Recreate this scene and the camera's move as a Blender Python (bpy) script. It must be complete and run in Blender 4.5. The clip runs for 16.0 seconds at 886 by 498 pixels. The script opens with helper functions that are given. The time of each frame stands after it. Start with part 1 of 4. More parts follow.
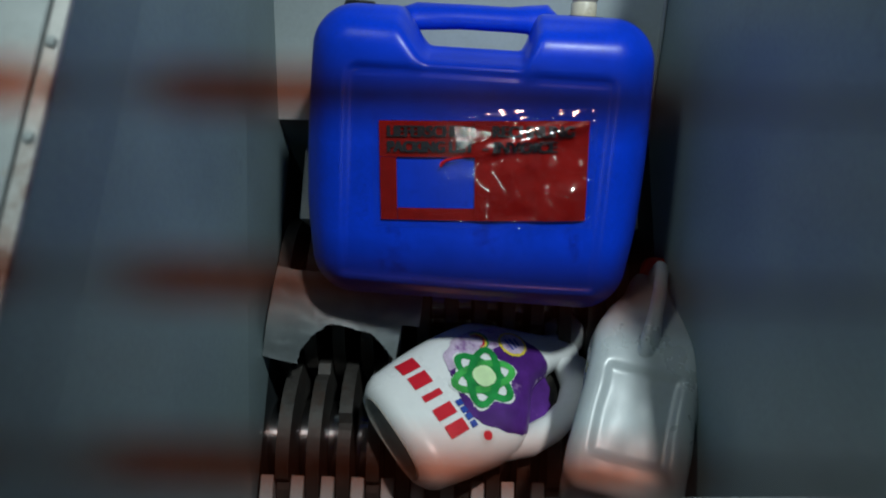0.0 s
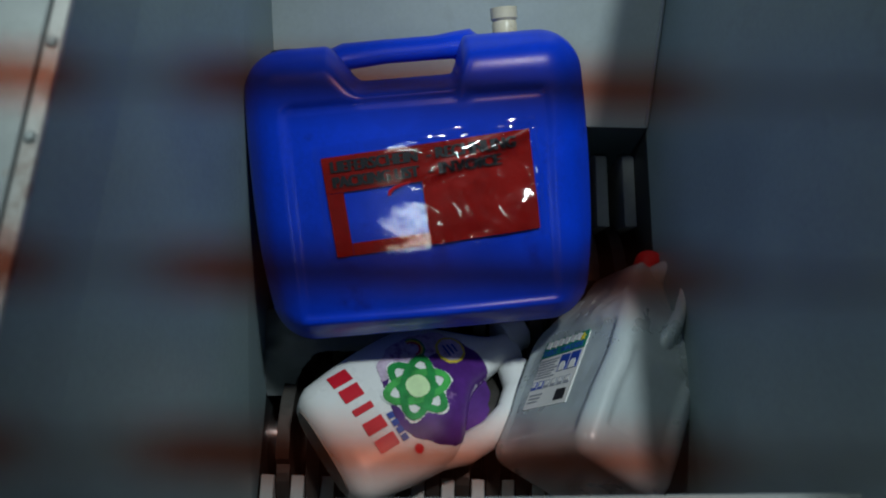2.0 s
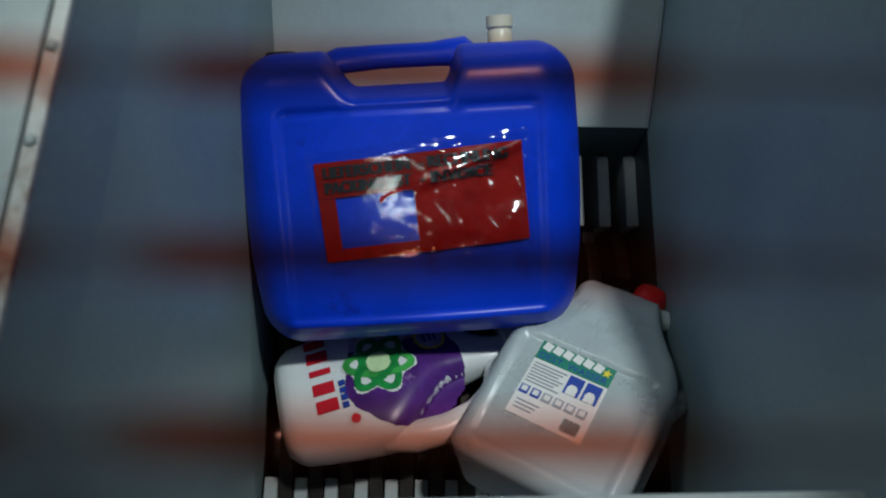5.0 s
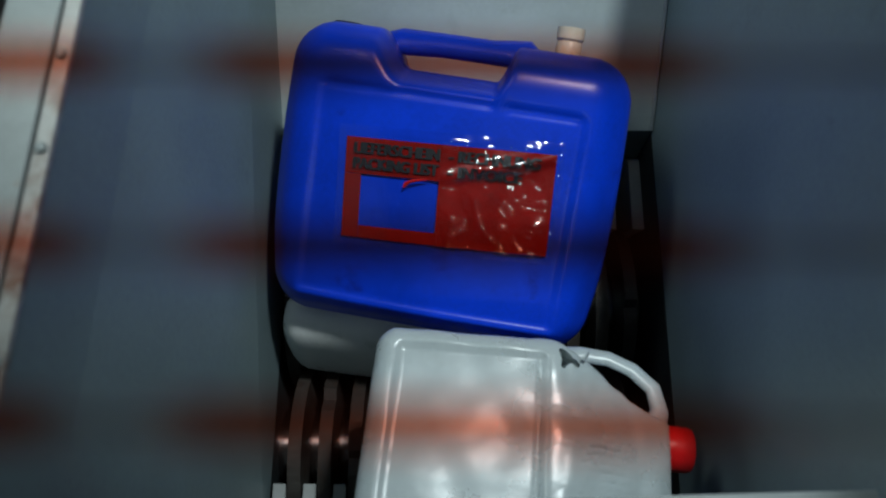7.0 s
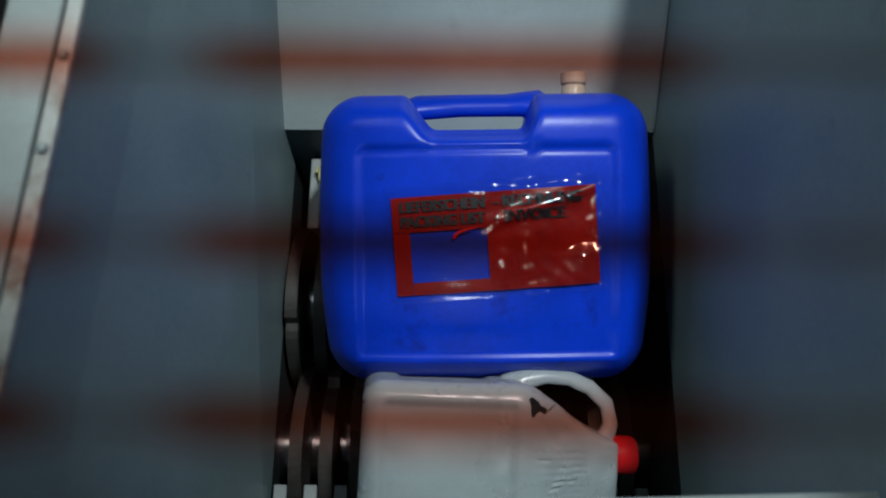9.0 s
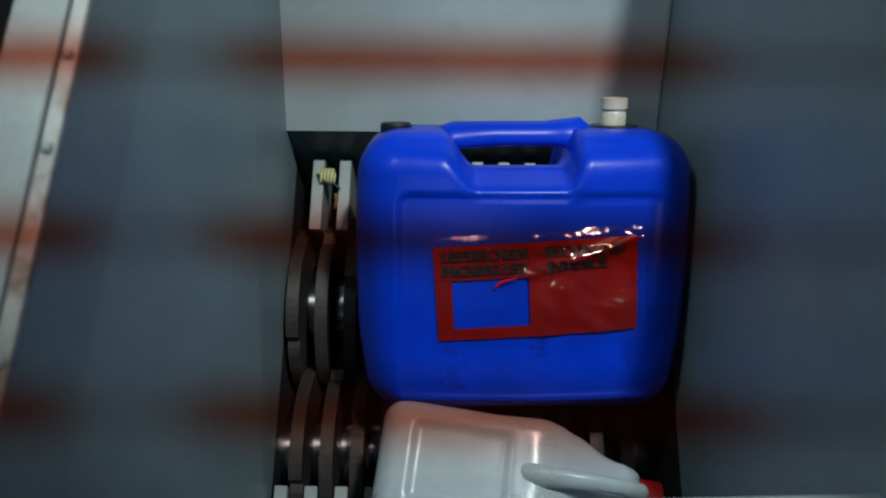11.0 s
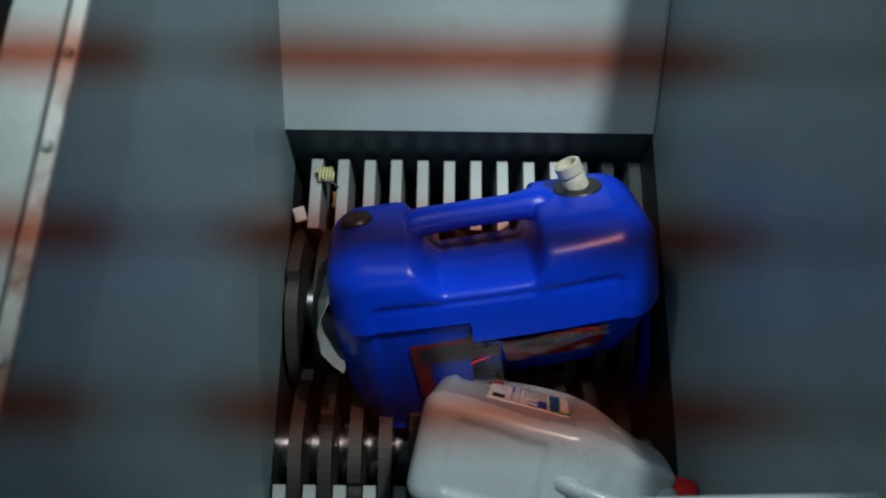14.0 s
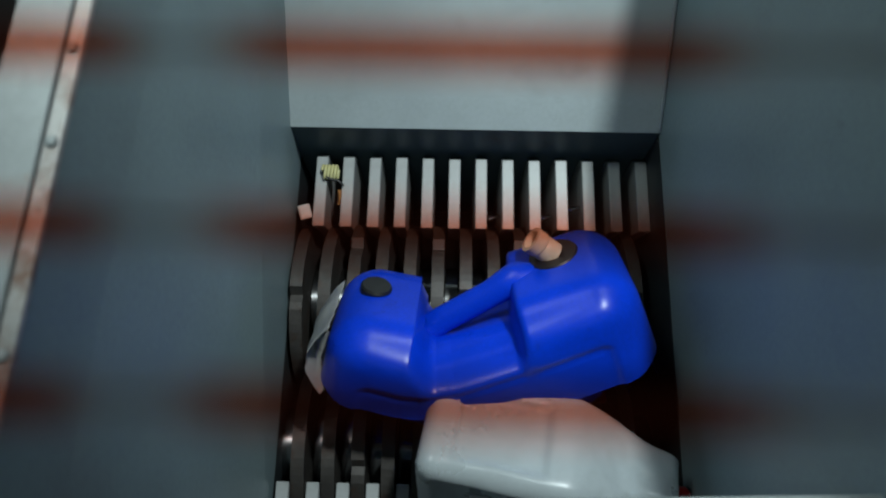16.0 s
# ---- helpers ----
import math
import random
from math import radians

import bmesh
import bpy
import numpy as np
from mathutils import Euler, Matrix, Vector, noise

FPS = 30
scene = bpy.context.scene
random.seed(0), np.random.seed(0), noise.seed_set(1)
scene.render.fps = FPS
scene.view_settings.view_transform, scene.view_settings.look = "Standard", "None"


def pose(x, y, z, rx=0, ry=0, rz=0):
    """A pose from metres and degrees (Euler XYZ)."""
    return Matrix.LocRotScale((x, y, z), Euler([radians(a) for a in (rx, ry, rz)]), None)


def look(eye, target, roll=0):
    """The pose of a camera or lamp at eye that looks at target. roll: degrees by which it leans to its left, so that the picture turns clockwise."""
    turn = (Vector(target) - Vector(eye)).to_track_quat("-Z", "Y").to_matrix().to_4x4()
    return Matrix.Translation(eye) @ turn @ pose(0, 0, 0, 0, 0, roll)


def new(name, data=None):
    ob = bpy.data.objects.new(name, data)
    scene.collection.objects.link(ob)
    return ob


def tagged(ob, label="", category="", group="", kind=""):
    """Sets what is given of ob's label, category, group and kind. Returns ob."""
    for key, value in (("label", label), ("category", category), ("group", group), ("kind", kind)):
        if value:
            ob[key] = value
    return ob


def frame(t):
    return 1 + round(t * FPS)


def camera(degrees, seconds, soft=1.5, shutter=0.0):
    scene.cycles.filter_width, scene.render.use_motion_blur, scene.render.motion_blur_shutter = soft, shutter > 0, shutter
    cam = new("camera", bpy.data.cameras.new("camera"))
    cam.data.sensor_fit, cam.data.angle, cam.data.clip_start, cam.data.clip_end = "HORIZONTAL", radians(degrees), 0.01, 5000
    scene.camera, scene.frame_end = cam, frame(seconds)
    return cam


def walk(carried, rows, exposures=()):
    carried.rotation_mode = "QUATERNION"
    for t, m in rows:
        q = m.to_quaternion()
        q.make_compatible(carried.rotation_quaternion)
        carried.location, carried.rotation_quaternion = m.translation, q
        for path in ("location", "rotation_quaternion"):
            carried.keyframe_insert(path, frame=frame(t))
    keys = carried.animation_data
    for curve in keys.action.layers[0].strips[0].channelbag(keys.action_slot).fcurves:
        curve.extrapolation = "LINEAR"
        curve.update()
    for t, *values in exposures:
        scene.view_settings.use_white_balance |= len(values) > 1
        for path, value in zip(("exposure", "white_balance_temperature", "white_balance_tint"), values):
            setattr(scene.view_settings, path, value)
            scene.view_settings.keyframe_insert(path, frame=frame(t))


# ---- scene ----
cam = camera(62, 16.0, soft=2.0)
cam.data.dof.use_dof = True
cam.data.dof.focus_distance = 0.95
cam.data.dof.aperture_fstop = 4.4
PATH = [
    (0.0, pose(-0.0366, -0.1347, 1.1382, 16.11, -0.43, 1.67)),
    (0.5, pose(-0.0386, -0.1357, 1.1376, 16.26, -0.30, 1.41)),
    (1.0, pose(-0.0396, -0.1357, 1.1378, 16.22, -0.36, 1.52)),
    (1.5, pose(-0.0400, -0.1357, 1.1380, 16.15, -0.51, 1.50)),
    (2.0, pose(-0.0407, -0.1359, 1.1380, 16.08, -0.64, 1.31)),
    (2.5, pose(-0.0430, -0.1366, 1.1380, 16.24, -0.73, 1.31)),
    (3.0, pose(-0.0390, -0.1371, 1.1393, 16.03, -0.46, 1.16)),
    (3.5, pose(-0.0387, -0.1372, 1.1382, 16.00, -0.28, 1.03)),
    (4.0, pose(-0.0379, -0.1375, 1.1382, 16.15, -0.25, 0.99)),
    (6.5, pose(-0.0406, -0.1387, 1.1376, 16.45, -0.07, 0.73)),
    (7.0, pose(-0.0423, -0.1400, 1.1382, 16.78, 0.13, 0.45)),
    (7.5, pose(-0.0414, -0.1400, 1.1372, 16.80, 0.30, 0.42)),
    (8.0, pose(-0.0410, -0.1401, 1.1378, 16.74, 0.33, 0.53)),
    (8.5, pose(-0.0400, -0.1402, 1.1375, 16.86, 0.37, 0.44)),
    (9.0, pose(-0.0415, -0.1406, 1.1381, 16.91, 0.24, 0.56)),
    (11.5, pose(-0.0455, -0.1413, 1.1386, 17.08, 0.12, 0.78)),
    (12.0, pose(-0.0475, -0.1411, 1.1380, 16.97, -0.07, 0.58)),
    (12.5, pose(-0.0462, -0.1411, 1.1382, 16.81, -0.03, 0.68)),
    (13.0, pose(-0.0477, -0.1412, 1.1386, 16.79, -0.08, 0.64)),
    (13.5, pose(-0.0480, -0.1414, 1.1385, 16.90, -0.09, 0.63)),
    (14.0, pose(-0.0460, -0.1417, 1.1391, 16.99, -0.09, 0.76)),
    (14.5, pose(-0.0457, -0.1421, 1.1392, 17.13, -0.01, 0.73)),
    (15.0, pose(-0.0428, -0.1420, 1.1391, 17.07, 0.20, 0.91)),
    (15.5, pose(-0.0434, -0.1418, 1.1381, 16.91, 0.21, 1.39)),
    (16.0, pose(-0.0444, -0.1418, 1.1376, 16.89, 0.25, 1.22)),
]
walk(cam, PATH, exposures=[(0.0, -0.84), (3.0, -1.14), (4.0, -1.06), (9.0, -0.92), (11.5, -0.80), (12.5, -0.77), (14.5, -0.66), (16.0, -0.62)])

# ---- light ----
world = bpy.data.worlds.new("world")
scene.world = world
world.use_nodes = True
bg = world.node_tree.nodes["Background"]
bg.inputs["Color"].default_value = (0.74, 0.95, 1.0, 1)
bg.inputs["Strength"].default_value = 0.022


def spot_lamp(name, eye, target, cone, radius, power, color):
    data = bpy.data.lights.new(name, "SPOT")
    data.spot_size, data.spot_blend, data.shadow_soft_size = radians(cone), 1.0, radius
    data.energy, data.color = power, color
    ob = new(name, data)
    ob.matrix_world = look(eye, target)
    return ob


spot_lamp("work_lamp", (0.53, 0.66, 2.5), (0.02, 0.15, 0.2), 33, 0.075, 280, (0.85, 0.985, 1.0))


def hall_lamp(eye, size, power):
    """One of the hall's ceiling lamps."""
    data = bpy.data.lights.new("hall_lamp", "AREA")
    data.shape, data.size, data.size_y = "RECTANGLE", size, size * 0.6
    data.energy, data.color = power, (0.84, 1.0, 0.98)
    new("hall_lamp", data).matrix_world = look(eye, (0.1, 0.0, 0.3))


hall_lamp((-0.8, 0.75, 1.95), 0.4, 10.5)
hall_lamp((-0.08, -1.0, 2.0), 0.24, 2.4)


# ---- materials ----
def material(name, color, rough=0.5, metal=0.0, var=0.25, scale=6.0, fine=80.0, bump=0.15, stain=None, stain_scale=4.0, stain_cut=0.55,
             transmission=0.0, stretch=(1, 1, 1), coat=0.0, subsurface=0.0, rough_var=0.15, specular=0.5):
    """A node material: colour varied at two scales, stains with soft edges, uneven gloss and a fine relief."""
    m = bpy.data.materials.new(name)
    m.use_nodes = True
    nt = m.node_tree
    n, l = nt.nodes, nt.links
    bsdf = n["Principled BSDF"]
    co = n.new("ShaderNodeTexCoord")
    mp = n.new("ShaderNodeMapping")
    mp.inputs["Scale"].default_value = stretch
    l.new(co.outputs["Object"], mp.inputs["Vector"])

    def tex(s, detail=6.0, roughness=0.6):
        t = n.new("ShaderNodeTexNoise")
        t.inputs["Scale"].default_value, t.inputs["Detail"].default_value, t.inputs["Roughness"].default_value = s, detail, roughness
        l.new(mp.outputs["Vector"], t.inputs["Vector"])
        return t
    big, small = tex(scale), tex(fine, 3.0)
    mix = n.new("ShaderNodeMath")
    mix.operation = "MULTIPLY_ADD"
    mix.inputs[1].default_value = 0.4
    l.new(small.outputs["Fac"], mix.inputs[0])
    l.new(big.outputs["Fac"], mix.inputs[2])
    ramp = n.new("ShaderNodeValToRGB")
    ramp.color_ramp.elements[0].position, ramp.color_ramp.elements[1].position = 0.45, 0.95
    ramp.color_ramp.elements[0].color = (*[c * (1 - var) for c in color], 1)
    ramp.color_ramp.elements[1].color = (*[min(1, c * (1 + var)) for c in color], 1)
    l.new(mix.outputs[0], ramp.inputs["Fac"])
    out = ramp.outputs["Color"]
    if stain:
        s = tex(stain_scale, 8.0, 0.7)
        r2 = n.new("ShaderNodeValToRGB")
        r2.color_ramp.elements[0].position, r2.color_ramp.elements[1].position = stain_cut, stain_cut + 0.14
        l.new(s.outputs["Fac"], r2.inputs["Fac"])
        mc = n.new("ShaderNodeMix")
        mc.data_type = "RGBA"
        l.new(r2.outputs["Color"], mc.inputs["Factor"])
        l.new(out, mc.inputs["A"])
        mc.inputs["B"].default_value = (*stain, 1)
        out = mc.outputs["Result"]
    l.new(out, bsdf.inputs["Base Color"])
    mr = n.new("ShaderNodeMapRange")
    mr.inputs["To Min"].default_value, mr.inputs["To Max"].default_value = max(0.02, rough - rough_var), min(1, rough + rough_var)
    l.new(big.outputs["Fac"], mr.inputs["Value"])
    l.new(mr.outputs["Result"], bsdf.inputs["Roughness"])
    bsdf.inputs["Metallic"].default_value = metal
    bsdf.inputs["Transmission Weight"].default_value = transmission
    bsdf.inputs["Coat Weight"].default_value = coat
    bsdf.inputs["Specular IOR Level"].default_value = specular
    bsdf.inputs["Subsurface Weight"].default_value = subsurface
    bsdf.inputs["Subsurface Scale"].default_value = 0.01
    if bump:
        b = n.new("ShaderNodeBump")
        b.inputs["Strength"].default_value, b.inputs["Distance"].default_value = bump, 0.002
        l.new(mix.outputs[0], b.inputs["Height"])
        l.new(b.outputs["Normal"], bsdf.inputs["Normal"])
    return m


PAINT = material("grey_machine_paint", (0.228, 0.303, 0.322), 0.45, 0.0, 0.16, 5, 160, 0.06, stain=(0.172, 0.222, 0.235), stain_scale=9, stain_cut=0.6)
# The sloping plates get a lighter base colour than the side walls.
PLATE_PAINT = material("lighter_plate_grey", (0.40, 0.455, 0.46), 0.42, 0.0, 0.12, 6, 170, 0.05, stain=(0.33, 0.365, 0.365), stain_scale=11, stain_cut=0.6)
# Two base colours darkened to carry the shade deep in the chamber.
PAINT_SHADED = material("shaded_chamber_paint", (0.058, 0.09, 0.10), 0.5, 0.0, 0.2, 9, 120, 0.08, stain=(0.07, 0.075, 0.08), stain_scale=14)
CHAMBER_SHADE = material("shaded_chamber_steel", (0.018, 0.024, 0.027), 0.55, 0.0, 0.3, 9, 120, 0.08, stain=(0.03, 0.024, 0.02), stain_scale=14)
FLANGE = material("flange_metal", (0.37, 0.41, 0.42), 0.45, 0.2, 0.18, 12, 140, 0.1, stain=(0.34, 0.2, 0.13), stain_scale=16, stain_cut=0.6)
EDGE_STRIP = material("rusty_edge_strip", (0.50, 0.50, 0.49), 0.45, 0.2, 0.25, 14, 140, 0.15, stain=(0.20, 0.085, 0.045), stain_scale=11, stain_cut=0.47)
STEEL = material("worn_cutter_steel", (0.060, 0.054, 0.049), 0.5, 0.35, 0.35, 22, 200, 0.25, stain=(0.055, 0.034, 0.025), stain_scale=30, stain_cut=0.52)
SHAFT = material("polished_shaft_steel", (0.42, 0.42, 0.42), 0.17, 1.0, 0.15, 30, 260, 0.05, rough_var=0.08)
COMB = material("comb_finger_steel", (0.36, 0.375, 0.37), 0.45, 0.2, 0.15, 18, 160, 0.12, stain=(0.36, 0.3, 0.26), stain_scale=22, stain_cut=0.6)
BLUE = material("blue_polyethylene", (0.001, 0.040, 0.60), 0.32, 0.0, 0.25, 8, 220, 0.1, stain=(0.004, 0.014, 0.27), stain_scale=15, stain_cut=0.58, rough_var=0.08, specular=0.32)
RED_FILM = material("red_printed_film", (0.23, 0.006, 0.005), 0.35, 0.0, 0.3, 16, 90, 0.3, stain=(0.12, 0.006, 0.006), stain_scale=26, stain_cut=0.6, specular=0.2)
INK = material("black_ink", (0.012, 0.012, 0.016), 0.5, 0, 0.2, 30, 200, 0.0)
WHITE = material("white_bottle_plastic", (0.80, 0.81, 0.80), 0.3, 0.0, 0.05, 10, 160, 0.04, stain=(0.6, 0.6, 0.57), stain_scale=20, stain_cut=0.7)
MILKY = material("milky_canister_plastic", (0.65, 0.725, 0.75), 0.30, 0.0, 0.10, 9, 140, 0.12, transmission=0.42, stain=(0.54, 0.6, 0.62), stain_scale=12, stain_cut=0.62)
BLACK_PLASTIC = material("black_plastic", (0.012, 0.012, 0.013), 0.4, 0, 0.3, 20, 150, 0.1)
RED_PLASTIC = material("red_cap_plastic", (0.62, 0.012, 0.015), 0.32, 0, 0.1, 20, 150, 0.06)
PURPLE = material("purple_print", (0.085, 0.02, 0.19), 0.35, 0, 0.5, 14, 60, 0.0, stain=(0.42, 0.24, 0.48), stain_scale=20, stain_cut=0.6)
LILAC = material("lilac_print", (0.56, 0.45, 0.58), 0.35, 0, 0.3, 60, 160, 0.0, stain=(0.22, 0.08, 0.28), stain_scale=55, stain_cut=0.52)
SPOUT = material("ivory_spout_plastic", (0.60, 0.55, 0.43), 0.35, 0.0, 0.1, 20, 140, 0.08, stain=(0.4, 0.35, 0.26), stain_scale=40, stain_cut=0.55)
GREEN = material("green_print", (0.012, 0.24, 0.05), 0.35, 0, 0.6, 20, 60, 0.0)
LEAF_GREEN = material("leaf_green_print", (0.05, 0.36, 0.07), 0.35, 0, 0.6, 20, 60, 0.0)
PALE_GREEN = material("pale_green_print", (0.62, 0.82, 0.45), 0.35, 0, 0.2, 20, 60, 0.0)
RED_INK = material("red_print", (0.62, 0.015, 0.03), 0.35, 0, 0.1, 20, 60, 0.0)
BLUE_INK = material("blue_print", (0.02, 0.06, 0.35), 0.4, 0, 0.1, 20, 60, 0.0)
PAPER = material("label_paper", (0.74, 0.72, 0.70), 0.5, 0, 0.06, 20, 120, 0.05)
GREEN_INK = material("label_green", (0.01, 0.20, 0.13), 0.45, 0, 0.1, 20, 60, 0.0)
GREY_INK = material("grey_print", (0.30, 0.31, 0.36), 0.5, 0, 0.1, 20, 60, 0.0)
YELLOW = material("yellow_print", (0.8, 0.62, 0.05), 0.45, 0, 0.1, 20, 60, 0.0)
SIDE_PAPER = material("side_label_paper", (0.55, 0.54, 0.5), 0.5, 0, 0.15, 14, 90, 0.3, stain=(0.35, 0.33, 0.3), stain_scale=20)
PALE_FILM = material("pale_scrap_film", (0.36, 0.40, 0.41), 0.4, 0, 0.15, 14, 90, 0.3, stain=(0.35, 0.4, 0.4), stain_scale=10)
RUST_ROD = material("dark_rusty_wire", (0.03, 0.024, 0.02), 0.85, 0, 0.25, 30, 200, 0.2)
def tinted(name, color, share, spans):
    """Clear coloured plastic that lets light straight through, its dye fading out towards the ends of each span along x."""
    m = bpy.data.materials.new(name)
    m.use_nodes = True
    n, l = m.node_tree.nodes, m.node_tree.links
    t = n.new("ShaderNodeBsdfTransparent")
    co, sep, ramp = n.new("ShaderNodeTexCoord"), n.new("ShaderNodeSeparateXYZ"), n.new("ShaderNodeValToRGB")
    mr = n.new("ShaderNodeMapRange")
    mr.inputs["From Min"].default_value, mr.inputs["From Max"].default_value = spans[0], spans[-1]
    l.new(co.outputs["Object"], sep.inputs["Vector"])
    l.new(sep.outputs["X"], mr.inputs["Value"])
    l.new(mr.outputs["Result"], ramp.inputs["Fac"])
    ramp.color_ramp.interpolation = "EASE"
    e = ramp.color_ramp.elements
    while len(e) < len(spans):
        e.new(0.5)
    for k, x in enumerate(spans):
        e[k].position = (x - spans[0]) / (spans[-1] - spans[0])
        e[k].color = (*color, 1) if k in (0, 1, 4, 5) else (0.97, 0.96, 0.95, 1)
    l.new(ramp.outputs["Color"], t.inputs["Color"])
    mix = n.new("ShaderNodeMixShader")
    mix.inputs["Fac"].default_value = share
    n["Principled BSDF"].inputs["Base Color"].default_value = (0.5, 0.09, 0.03, 1)
    n["Principled BSDF"].inputs["Roughness"].default_value = 0.4
    l.new(t.outputs["BSDF"], mix.inputs[1])
    l.new(n["Principled BSDF"].outputs["BSDF"], mix.inputs[2])
    l.new(mix.outputs["Shader"], n["Material Output"].inputs["Surface"])
    return m


def clear_film(name):
    """Thin clear film: straight through, with a crinkled gloss."""
    m = bpy.data.materials.new(name)
    m.use_nodes = True
    n, l = m.node_tree.nodes, m.node_tree.links
    t = n.new("ShaderNodeBsdfTransparent")
    g = n.new("ShaderNodeBsdfGlossy")
    g.inputs["Roughness"].default_value = 0.10
    tex, bump = n.new("ShaderNodeTexNoise"), n.new("ShaderNodeBump")
    tex.inputs["Scale"].default_value, tex.inputs["Detail"].default_value = 16.0, 3.0
    bump.inputs["Strength"].default_value, bump.inputs["Distance"].default_value = 0.05, 0.004
    l.new(tex.outputs["Fac"], bump.inputs["Height"])
    l.new(bump.outputs["Normal"], g.inputs["Normal"])
    mix = n.new("ShaderNodeMixShader")
    mix.inputs["Fac"].default_value = 0.085
    l.new(t.outputs["BSDF"], mix.inputs[1])
    l.new(g.outputs["BSDF"], mix.inputs[2])
    l.new(mix.outputs["Shader"], n["Material Output"].inputs["Surface"])
    return m


CLEAR_FILM = clear_film("clear_pouch_film")
ORANGE_ROD = tinted("orange_clear_plastic", (0.92, 0.46, 0.34), 0.015, (-0.12, -0.0865, -0.0795, -0.0752, -0.064, -0.020, -0.006, 0.02))
CONCRETE = material("hall_concrete", (0.16, 0.165, 0.17), 0.8, 0, 0.2, 2, 40, 0.1)
BASE_GREY = material("scuffed_bottle_base", (0.33, 0.31, 0.28), 0.5, 0, 0.3, 40, 160, 0.3)
SCRAP_YELLOW = material("yellow_wire_insulation", (0.62, 0.58, 0.28), 0.4, 0, 0.15, 20, 90, 0.1)
COPPER = material("copper_scrap", (0.6, 0.28, 0.1), 0.35, 0.9, 0.2, 20, 90, 0.1)


# ---- mesh helpers ----
def finish(bm, name, mat, smooth=False, angle=40):
    me = bpy.data.meshes.new(name)
    bmesh.ops.recalc_face_normals(bm, faces=bm.faces)
    bm.to_mesh(me)
    bm.free()
    me.materials.append(mat)
    if smooth:
        me.polygons.foreach_set("use_smooth", [True] * len(me.polygons))
        me.set_sharp_from_angle(angle=radians(angle))
    return me


def part(name, bm, mat, parent, label="", smooth=False, angle=40, m=None):
    ob = new(name, finish(bm, name, mat, smooth, angle))
    ob.parent = parent
    if m is not None:
        ob.matrix_local = m
    if label:
        ob["label"] = label
    return ob


def thing(name, label, category, group="", kind="", m=None):
    ob = tagged(new(name), label, category, group, kind)
    ob.empty_display_size = 0.02
    if m is not None:
        ob.matrix_world = m
    return ob


def box(x0, x1, y0, y1, z0, z1, bevel=0.0, seg=2):
    bm = bmesh.new()
    bmesh.ops.create_cube(bm, size=1)
    for v in bm.verts:
        v.co = Vector((x0 + (v.co.x + 0.5) * (x1 - x0), y0 + (v.co.y + 0.5) * (y1 - y0), z0 + (v.co.z + 0.5) * (z1 - z0)))
    if bevel:
        bmesh.ops.bevel(bm, geom=bm.edges[:], offset=bevel, segments=seg, affect="EDGES", profile=0.5)
    return bm


def lathe(profile, seg=28, axis="Z"):
    """Turns a profile of (radius, height) about an axis."""
    bm = bmesh.new()
    rings = []
    for r, h in profile:
        ring = []
        for k in range(seg):
            a = 2 * math.pi * k / seg
            p = (r * math.cos(a), r * math.sin(a), h)
            if axis == "X":
                p = (h, p[0], p[1])
            ring.append(bm.verts.new(p))
        rings.append(ring)
    for a, b in zip(rings, rings[1:]):
        for k in range(seg):
            bm.faces.new((a[k], a[(k + 1) % seg], b[(k + 1) % seg], b[k]))
    bm.faces.new(rings[0])
    bm.faces.new(rings[-1])
    return bm


def tube(points, radius, seg=10, flat=1.0, closed=False):
    """A round bar along points; radius may be one number or one for each point."""
    bm = bmesh.new()
    pts = [Vector(p) for p in points]
    radii = radius if isinstance(radius, (list, tuple)) else [radius] * len(pts)
    rings = []
    side = None
    for i, p in enumerate(pts):
        if closed:
            d = (pts[(i + 1) % len(pts)] - pts[i - 1]).normalized()
        else:
            d = (pts[min(i + 1, len(pts) - 1)] - pts[max(i - 1, 0)]).normalized()
        if side is None:
            side = d.orthogonal().normalized()
        side = (side - d * side.dot(d)).normalized()
        up = d.cross(side)
        rings.append([bm.verts.new(p + (side * math.cos(a) + up * math.sin(a) * flat) * radii[i])
                      for a in (2 * math.pi * k / seg for k in range(seg))])
    pairs = list(zip(rings, rings[1:])) + ([(rings[-1], rings[0])] if closed else [])
    for a, b in pairs:
        for k in range(seg):
            bm.faces.new((a[k], a[(k + 1) % seg], b[(k + 1) % seg], b[k]))
    if not closed:
        bm.faces.new(rings[0])
        bm.faces.new(rings[-1])
    return bm


def loft(sections, caps=True):
    """Joins rings of equally many points."""
    bm = bmesh.new()
    rings = [[bm.verts.new(p) for p in s] for s in sections]
    n = len(rings[0])
    for a, b in zip(rings, rings[1:]):
        for k in range(n):
            bm.faces.new((a[k], a[(k + 1) % n], b[(k + 1) % n], b[k]))
    if caps:
        bm.faces.new(rings[0])
        bm.faces.new(rings[-1])
    return bm


def outline(pts, y0, y1, bevel=0.0):
    """A plate from an outline of (x, z), between two depths y."""
    bm = bmesh.new()
    a = [bm.verts.new((x, y0, z)) for x, z in pts]
    b = [bm.verts.new((x, y1, z)) for x, z in pts]
    bm.faces.new(a)
    bm.faces.new(b[::-1])
    for k in range(len(pts)):
        j = (k + 1) % len(pts)
        bm.faces.new((a[k], a[j], b[j], b[k]))
    if bevel:
        bmesh.ops.bevel(bm, geom=bm.edges[:], offset=bevel, segments=2, affect="EDGES", profile=0.5)
    return bm


